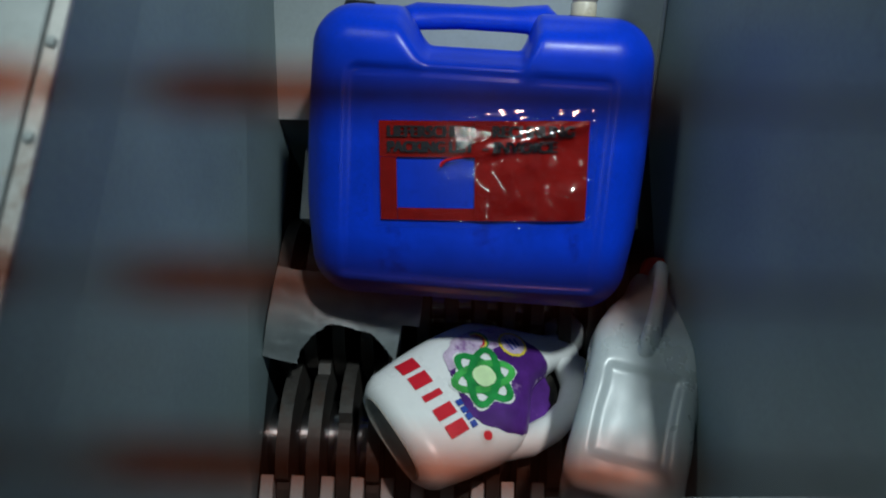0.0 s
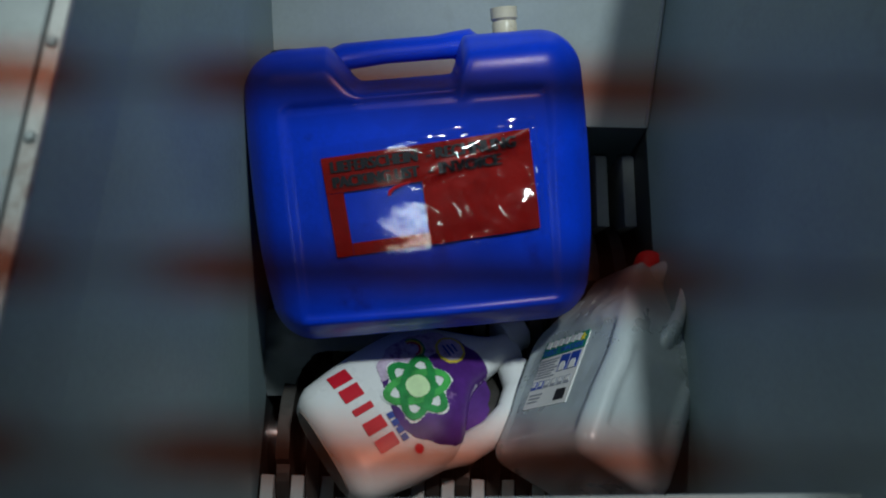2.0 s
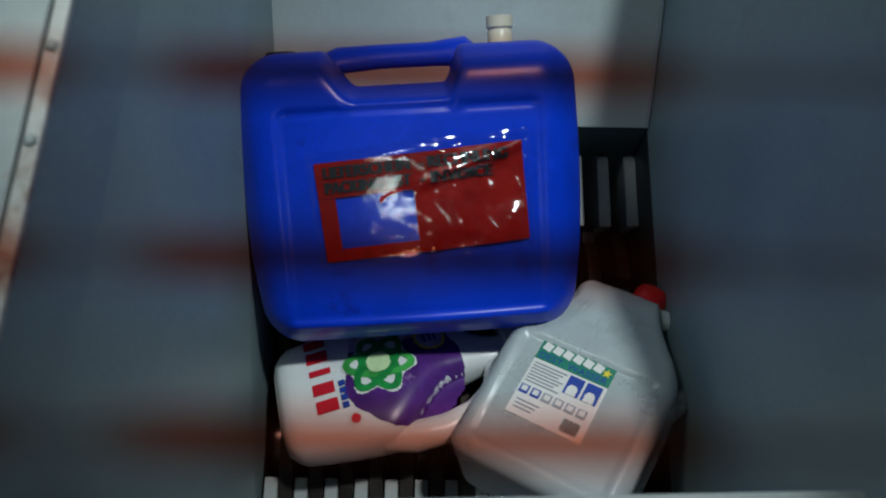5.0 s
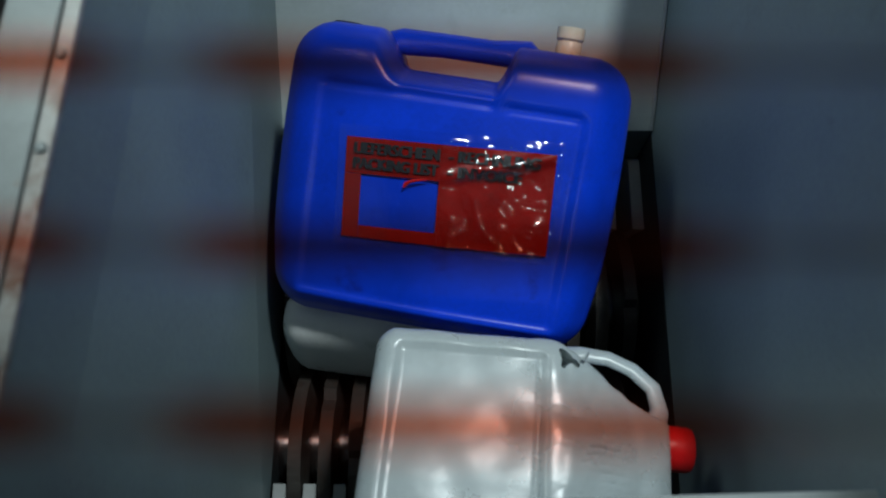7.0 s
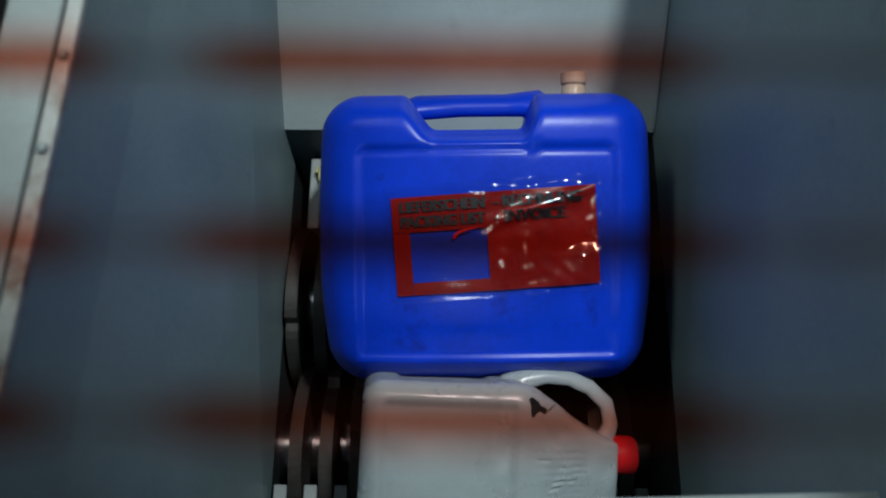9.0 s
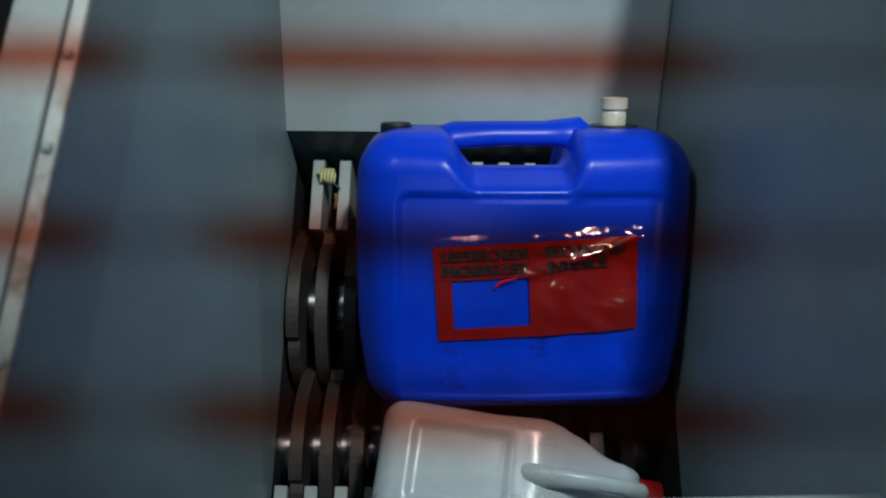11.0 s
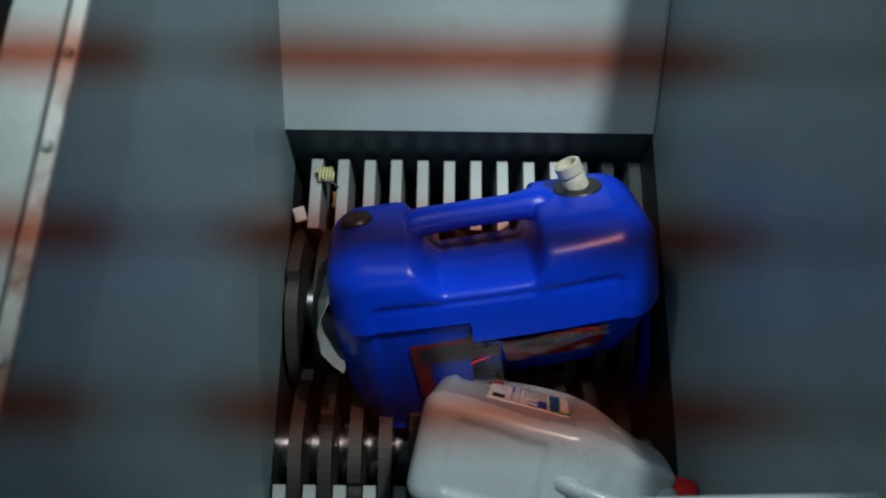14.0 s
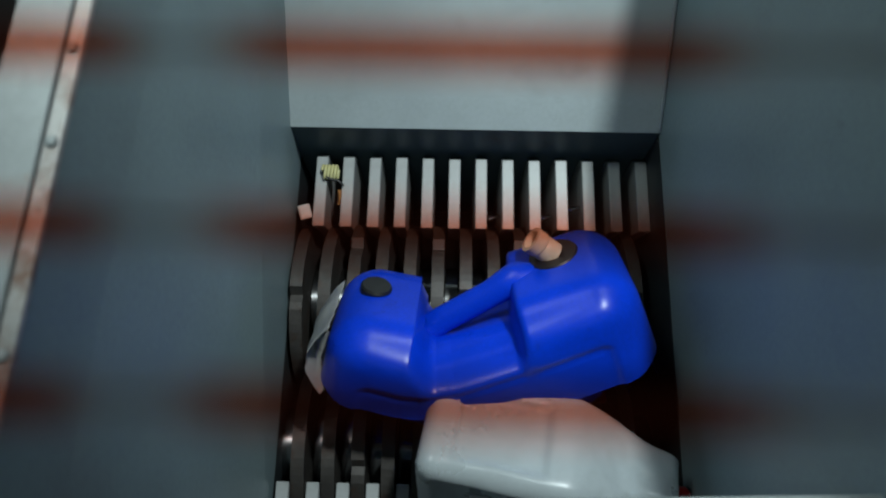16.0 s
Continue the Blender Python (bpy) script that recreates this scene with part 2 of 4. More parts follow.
def text_mesh(name, text, size, mat, parent, m, label="", width=None, bold=0.0):
    cu = bpy.data.curves.new(name, "FONT")
    cu.body, cu.size, cu.extrude = text, size, 0.0003
    cu.align_x, cu.align_y = "LEFT", "CENTER"
    tmp = new(name + "_tmp", cu)
    bpy.context.view_layer.update()
    me = bpy.data.meshes.new_from_object(tmp.evaluated_get(bpy.context.evaluated_depsgraph_get()))
    bpy.data.objects.remove(tmp)
    if width:
        xs = [v.co.x for v in me.vertices]
        s = width / (max(xs) - min(xs))
        for v in me.vertices:
            v.co.x *= s
    if bold:
        # heavier strokes from three copies side by side
        bm = bmesh.new()
        for k in (-1, 0, 1):
            n = len(bm.verts)
            bm.from_mesh(me)
            bm.verts.ensure_lookup_table()
            for v in bm.verts[n:]:
                v.co.x += k * bold
                v.co.z += 0.00005 * k
        bm.to_mesh(me)
        bm.free()
    me.materials.clear()
    me.materials.append(mat)
    ob = new(name, me)
    ob.parent = parent
    ob.matrix_local = m
    if label:
        ob["label"] = label
    return ob


FACE_FRONT = pose(0, 0, 0, 90, 0, 0)

# ---- the hopper ----
XL, XR = -0.28, 0.25
YB, YF = 0.325, -0.325
Z_TOP = 0.722


def structure(name, bm, mat, label, smooth=False):
    return tagged(new(name, finish(bm, name, mat, smooth)), label, "machine hopper", "", "structure")


RIM_TURN, RIM_Y = -0.034, 0.16
left_bm = box(XL - 0.006, XL, -0.75, 0.95, -0.16, Z_TOP, 0.001)
for v in left_bm.verts:
    # the upper edge flares outwards to the front
    if v.co.z > 0.5:
        v.co.x -= RIM_TURN * (v.co.y - RIM_Y)
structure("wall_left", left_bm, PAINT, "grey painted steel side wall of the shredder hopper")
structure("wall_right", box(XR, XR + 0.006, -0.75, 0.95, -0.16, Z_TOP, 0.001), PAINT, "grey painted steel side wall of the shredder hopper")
# lower vertical plates of the cutting chamber, the recess's shade put into their colour
structure("wall_back", box(XL, XR, YB, YB + 0.012, -0.16, 0.183, 0.001), PAINT_SHADED, "vertical plate at the back of the cutting chamber, shade in its dark grey")
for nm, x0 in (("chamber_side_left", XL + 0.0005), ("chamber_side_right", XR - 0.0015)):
    structure(nm, box(x0, x0 + 0.001, YF + 0.0005, YB - 0.0005, -0.155, 0.176), CHAMBER_SHADE, "side plate added low in the cutting chamber, shade in its dark colour")
structure("wall_front", box(XL, XR, YF - 0.012, YF, -0.16, 0.183, 0.001), PAINT_SHADED, "vertical plate at the front of the cutting chamber, shade in its dark grey")


def slope(name, y0, z0, y1, z1, label):
    bm = bmesh.new()
    n = Vector((0, -(z1 - z0), y1 - y0)).normalized() * 0.006
    if n.z < 0:
        n = -n
    pts = []
    for x in (XL, XR):
        for (y, z) in ((y0, z0), (y1, z1)):
            pts.append(bm.verts.new((x, y, z)))
            pts.append(bm.verts.new((x, y - n.y, z - n.z)))
    bmesh.ops.convex_hull(bm, input=bm.verts)
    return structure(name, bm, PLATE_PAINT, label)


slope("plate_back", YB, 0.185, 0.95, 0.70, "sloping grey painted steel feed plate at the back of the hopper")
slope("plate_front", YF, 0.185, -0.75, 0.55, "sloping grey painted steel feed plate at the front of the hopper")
# Unseen plate, added to keep light off the front of the hopper.
structure("shade_cover_front", box(XL, XR, -0.75, -0.197, 0.600, 0.606, 0.001), PAINT, "added unseen cover plate that shades the front of the hopper")
structure("chamber_bottom", box(XL, XR, YF, YB, -0.175, -0.165), PAINT_SHADED, "steel tray under the cutting shafts, shade in its dark colour")

# rim of the hopper: flange, folded strip and front lip
rim = thing("hopper_rim", "pale grey steel flange along the hopper's top edge with rust spots", "machine rim", "", "structure")
RIM_POSE = Matrix.Translation((XL, RIM_Y, 0)) @ Matrix.Rotation(RIM_TURN, 4, "Z") @ Matrix.Translation((-XL, -RIM_Y, 0))
part("flange", box(XL - 0.046, XL - 0.0098, -0.75, 0.95, Z_TOP + 0.004, Z_TOP + 0.010, 0.0015), FLANGE, rim, m=RIM_POSE)
part("edge_strip", box(XL - 0.0095, XL + 0.0015, -0.75, 0.95, Z_TOP + 0.001, Z_TOP + 0.007, 0.0016), EDGE_STRIP, rim, "pale worn edge strip with rust", m=RIM_POSE)
part("flange_web", box(XL - 0.046, XL - 0.007, -0.75, 0.95, Z_TOP - 0.04, Z_TOP + 0.003, 0.001), PAINT_SHADED, rim, m=RIM_POSE)
for y in (0.11, 0.045, -0.085):
    part("weld_spot", lathe([(0.0035, -0.001), (0.0042, 0.001), (0.003, 0.0026), (0.0012, 0.003)], 10), FLANGE, rim, "", True,
         m=RIM_POSE @ pose(XL - 0.004, y, Z_TOP + 0.007))
lip = part("front_lip", box(-0.27, 0.245, -0.03, 0.0, 0, 0.004, 0.0012), FLANGE, rim, "pale steel lip across the front of the hopper")
lip.matrix_local = pose(0.0, -0.158, 0.62, 0, 0, 2.0)

for x, nm in ((XL + 0.003, "trim_left"), (XR - 0.003, "trim_right")):
    pts = [(x, YB + 0.003 + 0.62 * k / 40, 0.189 + 0.511 * k / 40 + 0.0012 * noise.noise(Vector((k * 1.7, x * 30, 0)))) for k in range(41)]
    structure(nm, tube(pts, [0.0026 + 0.0008 * noise.noise(Vector((k * 2.3, 5, x * 9))) for k in range(41)], 8), FLANGE, "uneven weld bead along the corner of the hopper", True)

# ---- cutting shafts ----
PITCH, DISC_R, SHAFT_R = 0.04, 0.128, 0.060
SHAFT_Y = 0.108


def disc_bm(r, w):
    """A cutter disc along X with three hooked teeth."""
    bm = bmesh.new()
    pts = []
    n = 72
    for k in range(n):
        a = 2 * math.pi * k / n
        ph = (a * 3 / (2 * math.pi)) % 1.0
        rr = r - 0.006 * (1 - ph) if ph > 0.06 else r - 0.012 + 0.1 * ph
        pts.append((rr * math.cos(a), rr * math.sin(a)))
    va = [bm.verts.new((-w / 2, y, z)) for y, z in pts]
    vb = [bm.verts.new((w / 2, y, z)) for y, z in pts]
    bm.faces.new(va)
    bm.faces.new(vb[::-1])
    for k in range(n):
        j = (k + 1) % n
        bm.faces.new((va[k], vb[k], vb[j], va[j]))
    return bm


def cutting_shaft(y, x0, count, label):
    sh = thing("cutting_shaft", label, "shredder shaft", "cutting shafts", m=pose(0, y, 0))
    part("core", lathe([(SHAFT_R - 0.004, XL + 0.002), (SHAFT_R - 0.004, XR - 0.002)], 40, "X"), SHAFT, sh, "dark polished steel core", True)
    me = finish(disc_bm(DISC_R, 0.0175), "cutter_disc", STEEL)
    ce = finish(lathe([(SHAFT_R - 0.003, -0.0111), (SHAFT_R, -0.0095), (SHAFT_R, 0.0095), (SHAFT_R - 0.003, 0.0111)], 40, "X"), "spacer_ring", SHAFT, True, 30)
    for k in range(count):
        d = new("cutter_disc", me)
        d.parent = sh
        d.matrix_local = pose(x0 + k * PITCH, 0, 0, k * 40, 0, 0)
        if k == 0:
            d["label"] = "worn brown-grey steel cutter disc with hooked teeth"
        c = new("spacer_ring", ce)
        c.parent = sh
        c.matrix_local = pose(x0 + k * PITCH + PITCH / 2, 0, 0)
        if k == 0:
            c["label"] = "shiny turned steel spacer ring"
    return sh


shaft_back = cutting_shaft(SHAFT_Y, -0.262, 13, "cutting shaft with worn steel discs beside the back comb")
shaft_front = cutting_shaft(-SHAFT_Y, -0.242, 12, "cutting shaft with worn steel discs beside the front comb")

# ---- combs ----
def comb(sign, tip, x0, count, label):
    cb = thing("comb", label, "shredder comb", "stationary combs")
    pts = [(tip, 0.11), (0.313, 0.11), (0.324, 0.09), (0.324, -0.09), (0.25, -0.09), (tip + 0.02, 0.0)]
    bm = bmesh.new()
    w = 0.0088
    a = [bm.verts.new((-w, sign * y, z)) for y, z in pts]
    b = [bm.verts.new((w, sign * y, z)) for y, z in pts]
    bm.faces.new(a)
    bm.faces.new(b[::-1])
    for k in range(len(pts)):
        j = (k + 1) % len(pts)
        bm.faces.new((a[k], a[j], b[j], b[k]))
    bmesh.ops.bevel(bm, geom=bm.edges[:], offset=0.0012, segments=1, affect="EDGES")
    me = finish(bm, "finger", COMB)
    for k in range(count):
        f = new("finger", me)
        f.parent = cb
        f.matrix_local = pose(x0 + k * PITCH, 0, -0.001 * ((k * 7) % 3), 0, 0, 0)
    return cb


comb(1, 0.202, -0.2405, 13, "row of pale steel comb fingers on the back of the chamber")
comb(-1, 0.157, -0.262, 13, "row of pale steel comb fingers on the front of the chamber")

# ---- guard rods over the hopper, close under the camera ----
guard = thing("guard_grille", "thin wires in translucent orange plastic sleeves across the hopper", "guard grille", m=pose(0, -0.0008, 0))
for y in (-0.222, -0.200, -0.178, -0.156, -0.1348, -0.1160, -0.0937, -0.072, -0.050, -0.028, -0.006, 0.016, 0.038):
    part("rod", tube([(-0.33, y, 1.062), (0.3, y, 1.062)], 0.0004, 8), RUST_ROD, guard, "", True)
    part("sleeve", tube([(-0.12, y, 1.062), (-0.08, y, 1.062), (-0.04, y, 1.062), (0.02, y, 1.062)], 0.0026, 14), ORANGE_ROD, guard,
         "translucent orange plastic sleeve", True)
for x in (-0.33, 0.3):
    part("rail", box(x - 0.012, x + 0.012, -0.3, 0.1, 1.05, 1.06, 0.001), RUST_ROD, guard)
for x, z in ((-0.3, Z_TOP + 0.01), (0.253, Z_TOP)):
    for y in (-0.29,):
        part("post", box(min(x, x * 1.1) - 0.004, max(x, x * 1.1) + 0.004, y - 0.01, y + 0.01, z, 1.05, 0.001), RUST_ROD, guard)

tagged(new("machine_housing", finish(box(XL - 0.04, XR + 0.04, -0.4, 0.4, -1.0, -0.18, 0.006), "machine_housing", PAINT)),
       "grey painted housing under the hopper", "machine housing", "", "structure")

# ---- the hall around the machine ----
def hall():
    # Unseen surfaces; the east wall stands close to block sky light from the left wall.
    for name, b in (("floor", (-3, 1.1, -3, 3, -1.02, -1.0)), ("wall_north", (-3, 1.2, 3.0, 3.1, -1, 3)), ("wall_south", (-3, 1.2, -3.1, -3.0, -1, 3)),
                    ("wall_shade_east", (1.1, 1.2, -3, 3, -1, 3)), ("wall_west", (-3.1, -3.0, -3, 3, -1, 3))):
        tagged(new(name, finish(box(*b), name, CONCRETE)), "plain grey unseen surface added around the machine", "hall", "", "structure")


hall()
# ---- the blue jerrycan ----
from mathutils import kdtree

CW, CD, CH = 0.386, 0.18, 0.345


def rounded_box(w, d, h, r, n, shape=None):
    """A box of w x d x h standing on z 0 with rounded edges, from a grid on each side; shape moves each point."""
    bm = bmesh.new()
    half = Vector((w / 2, d / 2, h / 2))
    keep = {}

    def vert(p):
        inner = Vector([max(-half[i] + r, min(half[i] - r, p[i])) for i in range(3)])
        off = p - inner
        q = inner + off.normalized() * r if off.length > 1e-9 else p
        q = Vector((q.x, q.y, q.z + h / 2))
        if shape:
            q = shape(q)
        key = (round(p.x, 5), round(p.y, 5), round(p.z, 5))
        if key not in keep:
            keep[key] = bm.verts.new(q)
        return keep[key]
    for ax in range(3):
        u, v = [i for i in range(3) if i != ax]
        for s in (-1, 1):
            nu, nv = max(6, int(2 * half[u] / n)), max(6, int(2 * half[v] / n))
            grid = []
            for i in range(nu + 1):
                row = []
                for j in range(nv + 1):
                    p = Vector((0, 0, 0))
                    p[ax] = s * half[ax]
                    p[u] = -half[u] + 2 * half[u] * i / nu
                    p[v] = -half[v] + 2 * half[v] * j / nv
                    row.append(vert(p))
                grid.append(row)
            for i in range(nu):
                for j in range(nv):
                    q = [grid[i][j], grid[i + 1][j], grid[i + 1][j + 1], grid[i][j + 1]]
                    if len(set(q)) >= 3:
                        bm.faces.new(list(dict.fromkeys(q)))
    return bm


def step(a, b, x):
    t = max(0.0, min(1.0, (x - a) / (b - a)))
    return t * t * (3 - 2 * t)


def face_bulge(x, z):
    """How far the broad sides of the can swell out."""
    return 0.013 * math.cos(max(-1.5, min(1.5, x / CW * 3.0))) + 0.005 * math.cos(max(-1.5, min(1.5, (z - 0.165) / CH * 3.0)))


def can_shape(q):
    x, y, z = q
    # saddle between the shoulders, under the handle
    # lower towards the back, so that the grip stands free
    top = CH - (0.042 + 0.03 * step(-0.03, 0.05, y)) * (1 - step(0.056, 0.098, -x)) * (1 - step(0.042, 0.064, x))
    if z > 0.2:
        z = 0.2 + (z - 0.2) * (top - 0.2) / (CH - 0.2)
    # sides bulge a little and taper to the bottom
    x *= 1 - 0.03 * (1 - step(0.0, 0.12, z)) + 0.038 * math.sin(math.pi * min(1, z / CH))
    # sunk panel on front and back
    inside = step(0.150, 0.144, abs(x)) * step(0.035, 0.041, z) * step(0.278, 0.272, z)
    # a narrow groove along the panel's upper edge
    inside += 1.1 * math.exp(-((z - 0.276) / 0.0036) ** 2) * step(0.146, 0.136, abs(x))
    # a raised rib above the bottom
    inside -= 0.9 * math.exp(-((z - 0.033) / 0.004) ** 2) * step(0.160, 0.145, abs(x))
    if abs(y) > CD / 2 - 0.02:
        y -= (0.0035 * inside - face_bulge(x, z) * step(CD / 2 - 0.02, CD / 2 - 0.002, abs(y))) * math.copysign(1, y)
    return Vector((x, y, z))


FOLD_Z, LEFT_FOLD_Z = 0.22, 0.246


CUTS = (-0.098, -0.078, -0.058, -0.035)


def can_piece(x0, x1, upper, y0=-0.3, y1=0.3, fold_z=FOLD_Z):
    """A piece of the can's shell between two upright cuts, above or below the fold, and between two depths."""
    bm = rounded_box(CW, CD, CH, 0.048, 0.0042, can_shape)
    for co, no in (((x0, 0, 0), (1, 0, 0)), ((x1, 0, 0), (-1, 0, 0)), ((0, 0, fold_z), (0, 0, 1 if upper else -1)), ((0, y0, 0), (0, 1, 0)), ((0, y1, 0), (0, -1, 0))):
        bmesh.ops.bisect_plane(bm, geom=bm.verts[:] + bm.edges[:] + bm.faces[:], plane_co=co, plane_no=no, clear_inner=True)
    return bm


def full_normals():
    """The smooth normals of the whole can, for shading that runs on across the cuts."""
    bm = rounded_box(CW, CD, CH, 0.048, 0.0042, can_shape)
    bmesh.ops.recalc_face_normals(bm, faces=bm.faces)
    bm.normal_update()
    tree = kdtree.KDTree(len(bm.verts))
    normals = []
    for i, v in enumerate(bm.verts):
        tree.insert(v.co, i)
        normals.append(v.normal.copy())
    tree.balance()
    bm.free()
    return tree, normals


CAN_TREE, CAN_NORMALS = full_normals()


def smooth_across(me):
    out = []
    for v in me.vertices:
        n = Vector((0, 0, 0))
        for co, i, d in CAN_TREE.find_n(v.co, 3):
            n += CAN_NORMALS[i] / (d + 1e-4)
        out.append(n.normalized())
    me.normals_split_custom_set_from_vertices(out)


jerrycan = thing("jerrycan", "blue plastic jerrycan with red document pouch, sinking into the shredder", "jerrycan")
shells = {side: part("front_wall", can_piece(-0.3 if side < 0 else CUTS[3], CUTS[3] if side < 0 else 0.3, False, y1=-0.02, fold_z=LEFT_FOLD_Z if side < 0 else FOLD_Z), BLUE, jerrycan, "", True, 50) for side in (-1, 1)}
shells["rear"] = part("rear_wall", can_piece(-0.3, 0.3, False, y0=-0.02), BLUE, jerrycan, "", True, 50)
for k in range(5):
    shells["upper", k] = part("shell", can_piece(((-0.3,) + CUTS)[k], (CUTS + (0.3,))[k], True, fold_z=LEFT_FOLD_Z if k < 4 else FOLD_Z), BLUE, jerrycan, "", True, 50)
for k in range(4):
    shells["seam", k] = part("seam", can_piece(CUTS[k] - 0.012, CUTS[k] + 0.012, True, fold_z=LEFT_FOLD_Z), BLUE, jerrycan, "", True, 50)
for ob in shells.values():
    smooth_across(ob.data)
for k in range(4):
    # the seams lie just inside the shell, under its cuts
    for v in shells["seam", k].data.vertices:
        v.co = Vector((v.co.x, v.co.y * 0.987, 0.24 + (v.co.z - 0.24) * 0.985))
part("inner_wall", rounded_box(0.16, CD - 0.034, 0.1, 0.03, 0.02), BLUE, jerrycan, "", True, m=pose(0.05, 0.0, 0.165))
# handle bar between the shoulders
handle = part("handle", tube([(-0.104, 0.0, CH - 0.03), (-0.094, 0.0, CH - 0.016), (-0.08, 0.0, CH - 0.009), (-0.03, 0, CH - 0.007), (0.03, 0, CH - 0.007), (0.05, 0, CH - 0.006), (0.064, 0, CH - 0.006), (0.078, 0, CH - 0.02)],
                             [0.018, 0.0165, 0.0135, 0.0122, 0.0122, 0.0135, 0.017, 0.018], 14, 1.4), BLUE, jerrycan, "blue moulded carrying handle", True, 60)
# closures
neck = part("cap", lathe([(0.019, 0.0), (0.0195, 0.003), (0.0195, 0.016), (0.0175, 0.019), (0.008, 0.0195)], 26), BLACK_PLASTIC, shells["upper", 0], "small black screw cap", True, 30,
            m=pose(-0.152, 0.012, CH - 0.014))
big = part("cap", lathe([(0.031, 0.0), (0.032, 0.003), (0.032, 0.012), (0.029, 0.016), (0.02, 0.0165)], 30), BLACK_PLASTIC, shells["upper", 4], "wide black screw cap with a tap", True, 30,
           m=pose(0.118, 0.016, CH - 0.014))
spout = part("spout", lathe([(0.0155, 0.0), (0.0155, 0.016), (0.014, 0.019), (0.0165, 0.022), (0.0165, 0.035), (0.012, 0.0355), (0.0115, 0.026)], 22), SPOUT, big, "ivory plastic pouring spout", True, 30,
     m=pose(0.0, 0, 0.014))
# document pouch in two pieces, one on each shell
POUCH_X, POUCH_Z = 0.010, 0.171
POUCH = pose(POUCH_X, -CD / 2 + 0.0028, POUCH_Z, 0, -3.5, 0)


def film_lift(x, z, wave):
    """How far the crumpled film stands off the can."""
    k = noise.noise(Vector((x * 26, z * 40, 1.3))) + 0.3 * noise.noise(Vector((x * 50 + z * 35, z * 45, 4.1)))
    # the diagonal crease
    c = math.exp(-((z - (0.03 + (x - 0.03) * 0.28)) / 0.0075) ** 2) * step(-0.03, 0.02, x)
    return wave * max(0, k + 0.35) * step(-0.12, 0.05, x) + 0.0055 * c


def sheet(x0, x1, z0, z1, lift, wave, curl=0.0):
    """A crumpled film in the x-z plane; curl raises ridges along its border."""
    bm = bmesh.new()
    nx, nz = max(2, int((x1 - x0) / 0.003)), max(2, int((z1 - z0) / 0.003))
    g = []
    for i in range(nx + 1):
        row = []
        for j in range(nz + 1):
            x, z = x0 + (x1 - x0) * i / nx, z0 + (z1 - z0) * j / nz
            y = film_lift(x, z, wave)
            if curl:
                r = noise.noise(Vector((x * 20, z * 20, 9.1)))
                y += curl * math.exp(-((z - 0.060 - 0.003 * r) / 0.0066) ** 2) * (0.5 + 0.9 * step(-0.06, 0.0, x)) * (0.7 + 0.8 * r)
                y += 0.8 * curl * math.exp(-((x - 0.1195 - 0.002 * r) / 0.005) ** 2) * (0.7 + 0.8 * r)
                y += 0.5 * curl * math.exp(-((z + 0.060 + 0.002 * r) / 0.005) ** 2) * (0.6 + 0.9 * r)
                y += (0.3 + 0.6 * step(-0.02, 0.03, x)) * curl * max(0, noise.noise(Vector((x * 34 + z * 24, z * 26 - x * 12, 2.2))))
            row.append(bm.verts.new((x, -lift - y - face_bulge(x + POUCH_X, z + POUCH_Z), z)))
        g.append(row)
    for i in range(nx):
        for j in range(nz):
            bm.faces.new((g[i][j], g[i + 1][j], g[i + 1][j + 1], g[i][j + 1]))
    return bm


for side in (-1, 1):
    a, b = (-0.116, -0.009) if side < 0 else (-0.009, 0.116)
    pouch = part("pouch", sheet(a - (0.008 if side < 0 else 0), b + (0.008 if side > 0 else 0), -0.064, 0.069, 0.0062, 0.0008 if side < 0 else 0.006, 0.0012 if side < 0 else 0.005), CLEAR_FILM, shells[side],
                 "glossy clear plastic pouch", True, 80, m=POUCH)
    if side < 0:
        for x0, x1, z0, z1 in ((-0.116, -0.009, 0.016, 0.056), (-0.116, -0.097, -0.056, 0.0155), (-0.0965, -0.009, -0.056, -0.042)):
            part("red_print", sheet(x0, x1, z0, z1, 0.0024, 0.0014), RED_FILM, pouch, "red printed film", True, 80)
        # a strip of the red film curled over the window
        part("curled_edge", tube([(-0.047, -0.0045, 0.006), (-0.045, -0.0055, 0.010), (-0.040, -0.0060, 0.013), (-0.032, -0.0060, 0.015), (-0.022, -0.0055, 0.0165)],
                                 [0.0022, 0.0030, 0.0026, 0.0022, 0.0012], 8, 0.6), RED_PLASTIC, pouch, "bright red curled film edge", True, 60, m=pose(0, -0.0175, 0))
    else:
        part("red_print", sheet(-0.009, 0.116, -0.056, 0.056, 0.0024, 0.0030), RED_FILM, pouch, "wrinkled red printed film", True, 80)
    for z, word in ((0.044, ("LIEFERSCHEIN", "- RECHNUNG")), (0.027, ("PACKING LIST", "- INVOICE"))):
        w = word[0] if side < 0 else word[1]
        x0, wd = (-0.107, 0.095) if side < 0 else (0.000, 0.098 if z > 0.03 else 0.080)
        tx = text_mesh("lettering", w, 0.0175, INK, pouch, pose(x0, 0, z) @ FACE_FRONT, "bold black printed lettering", wd, 0.0012)
        for v in tx.data.vertices:
            v.co.z += 0.0044 + film_lift(x0 + v.co.x, z + v.co.y, 0.0014 if side < 0 else 0.0030) + face_bulge(x0 + v.co.x + POUCH_X, z + v.co.y + POUCH_Z)

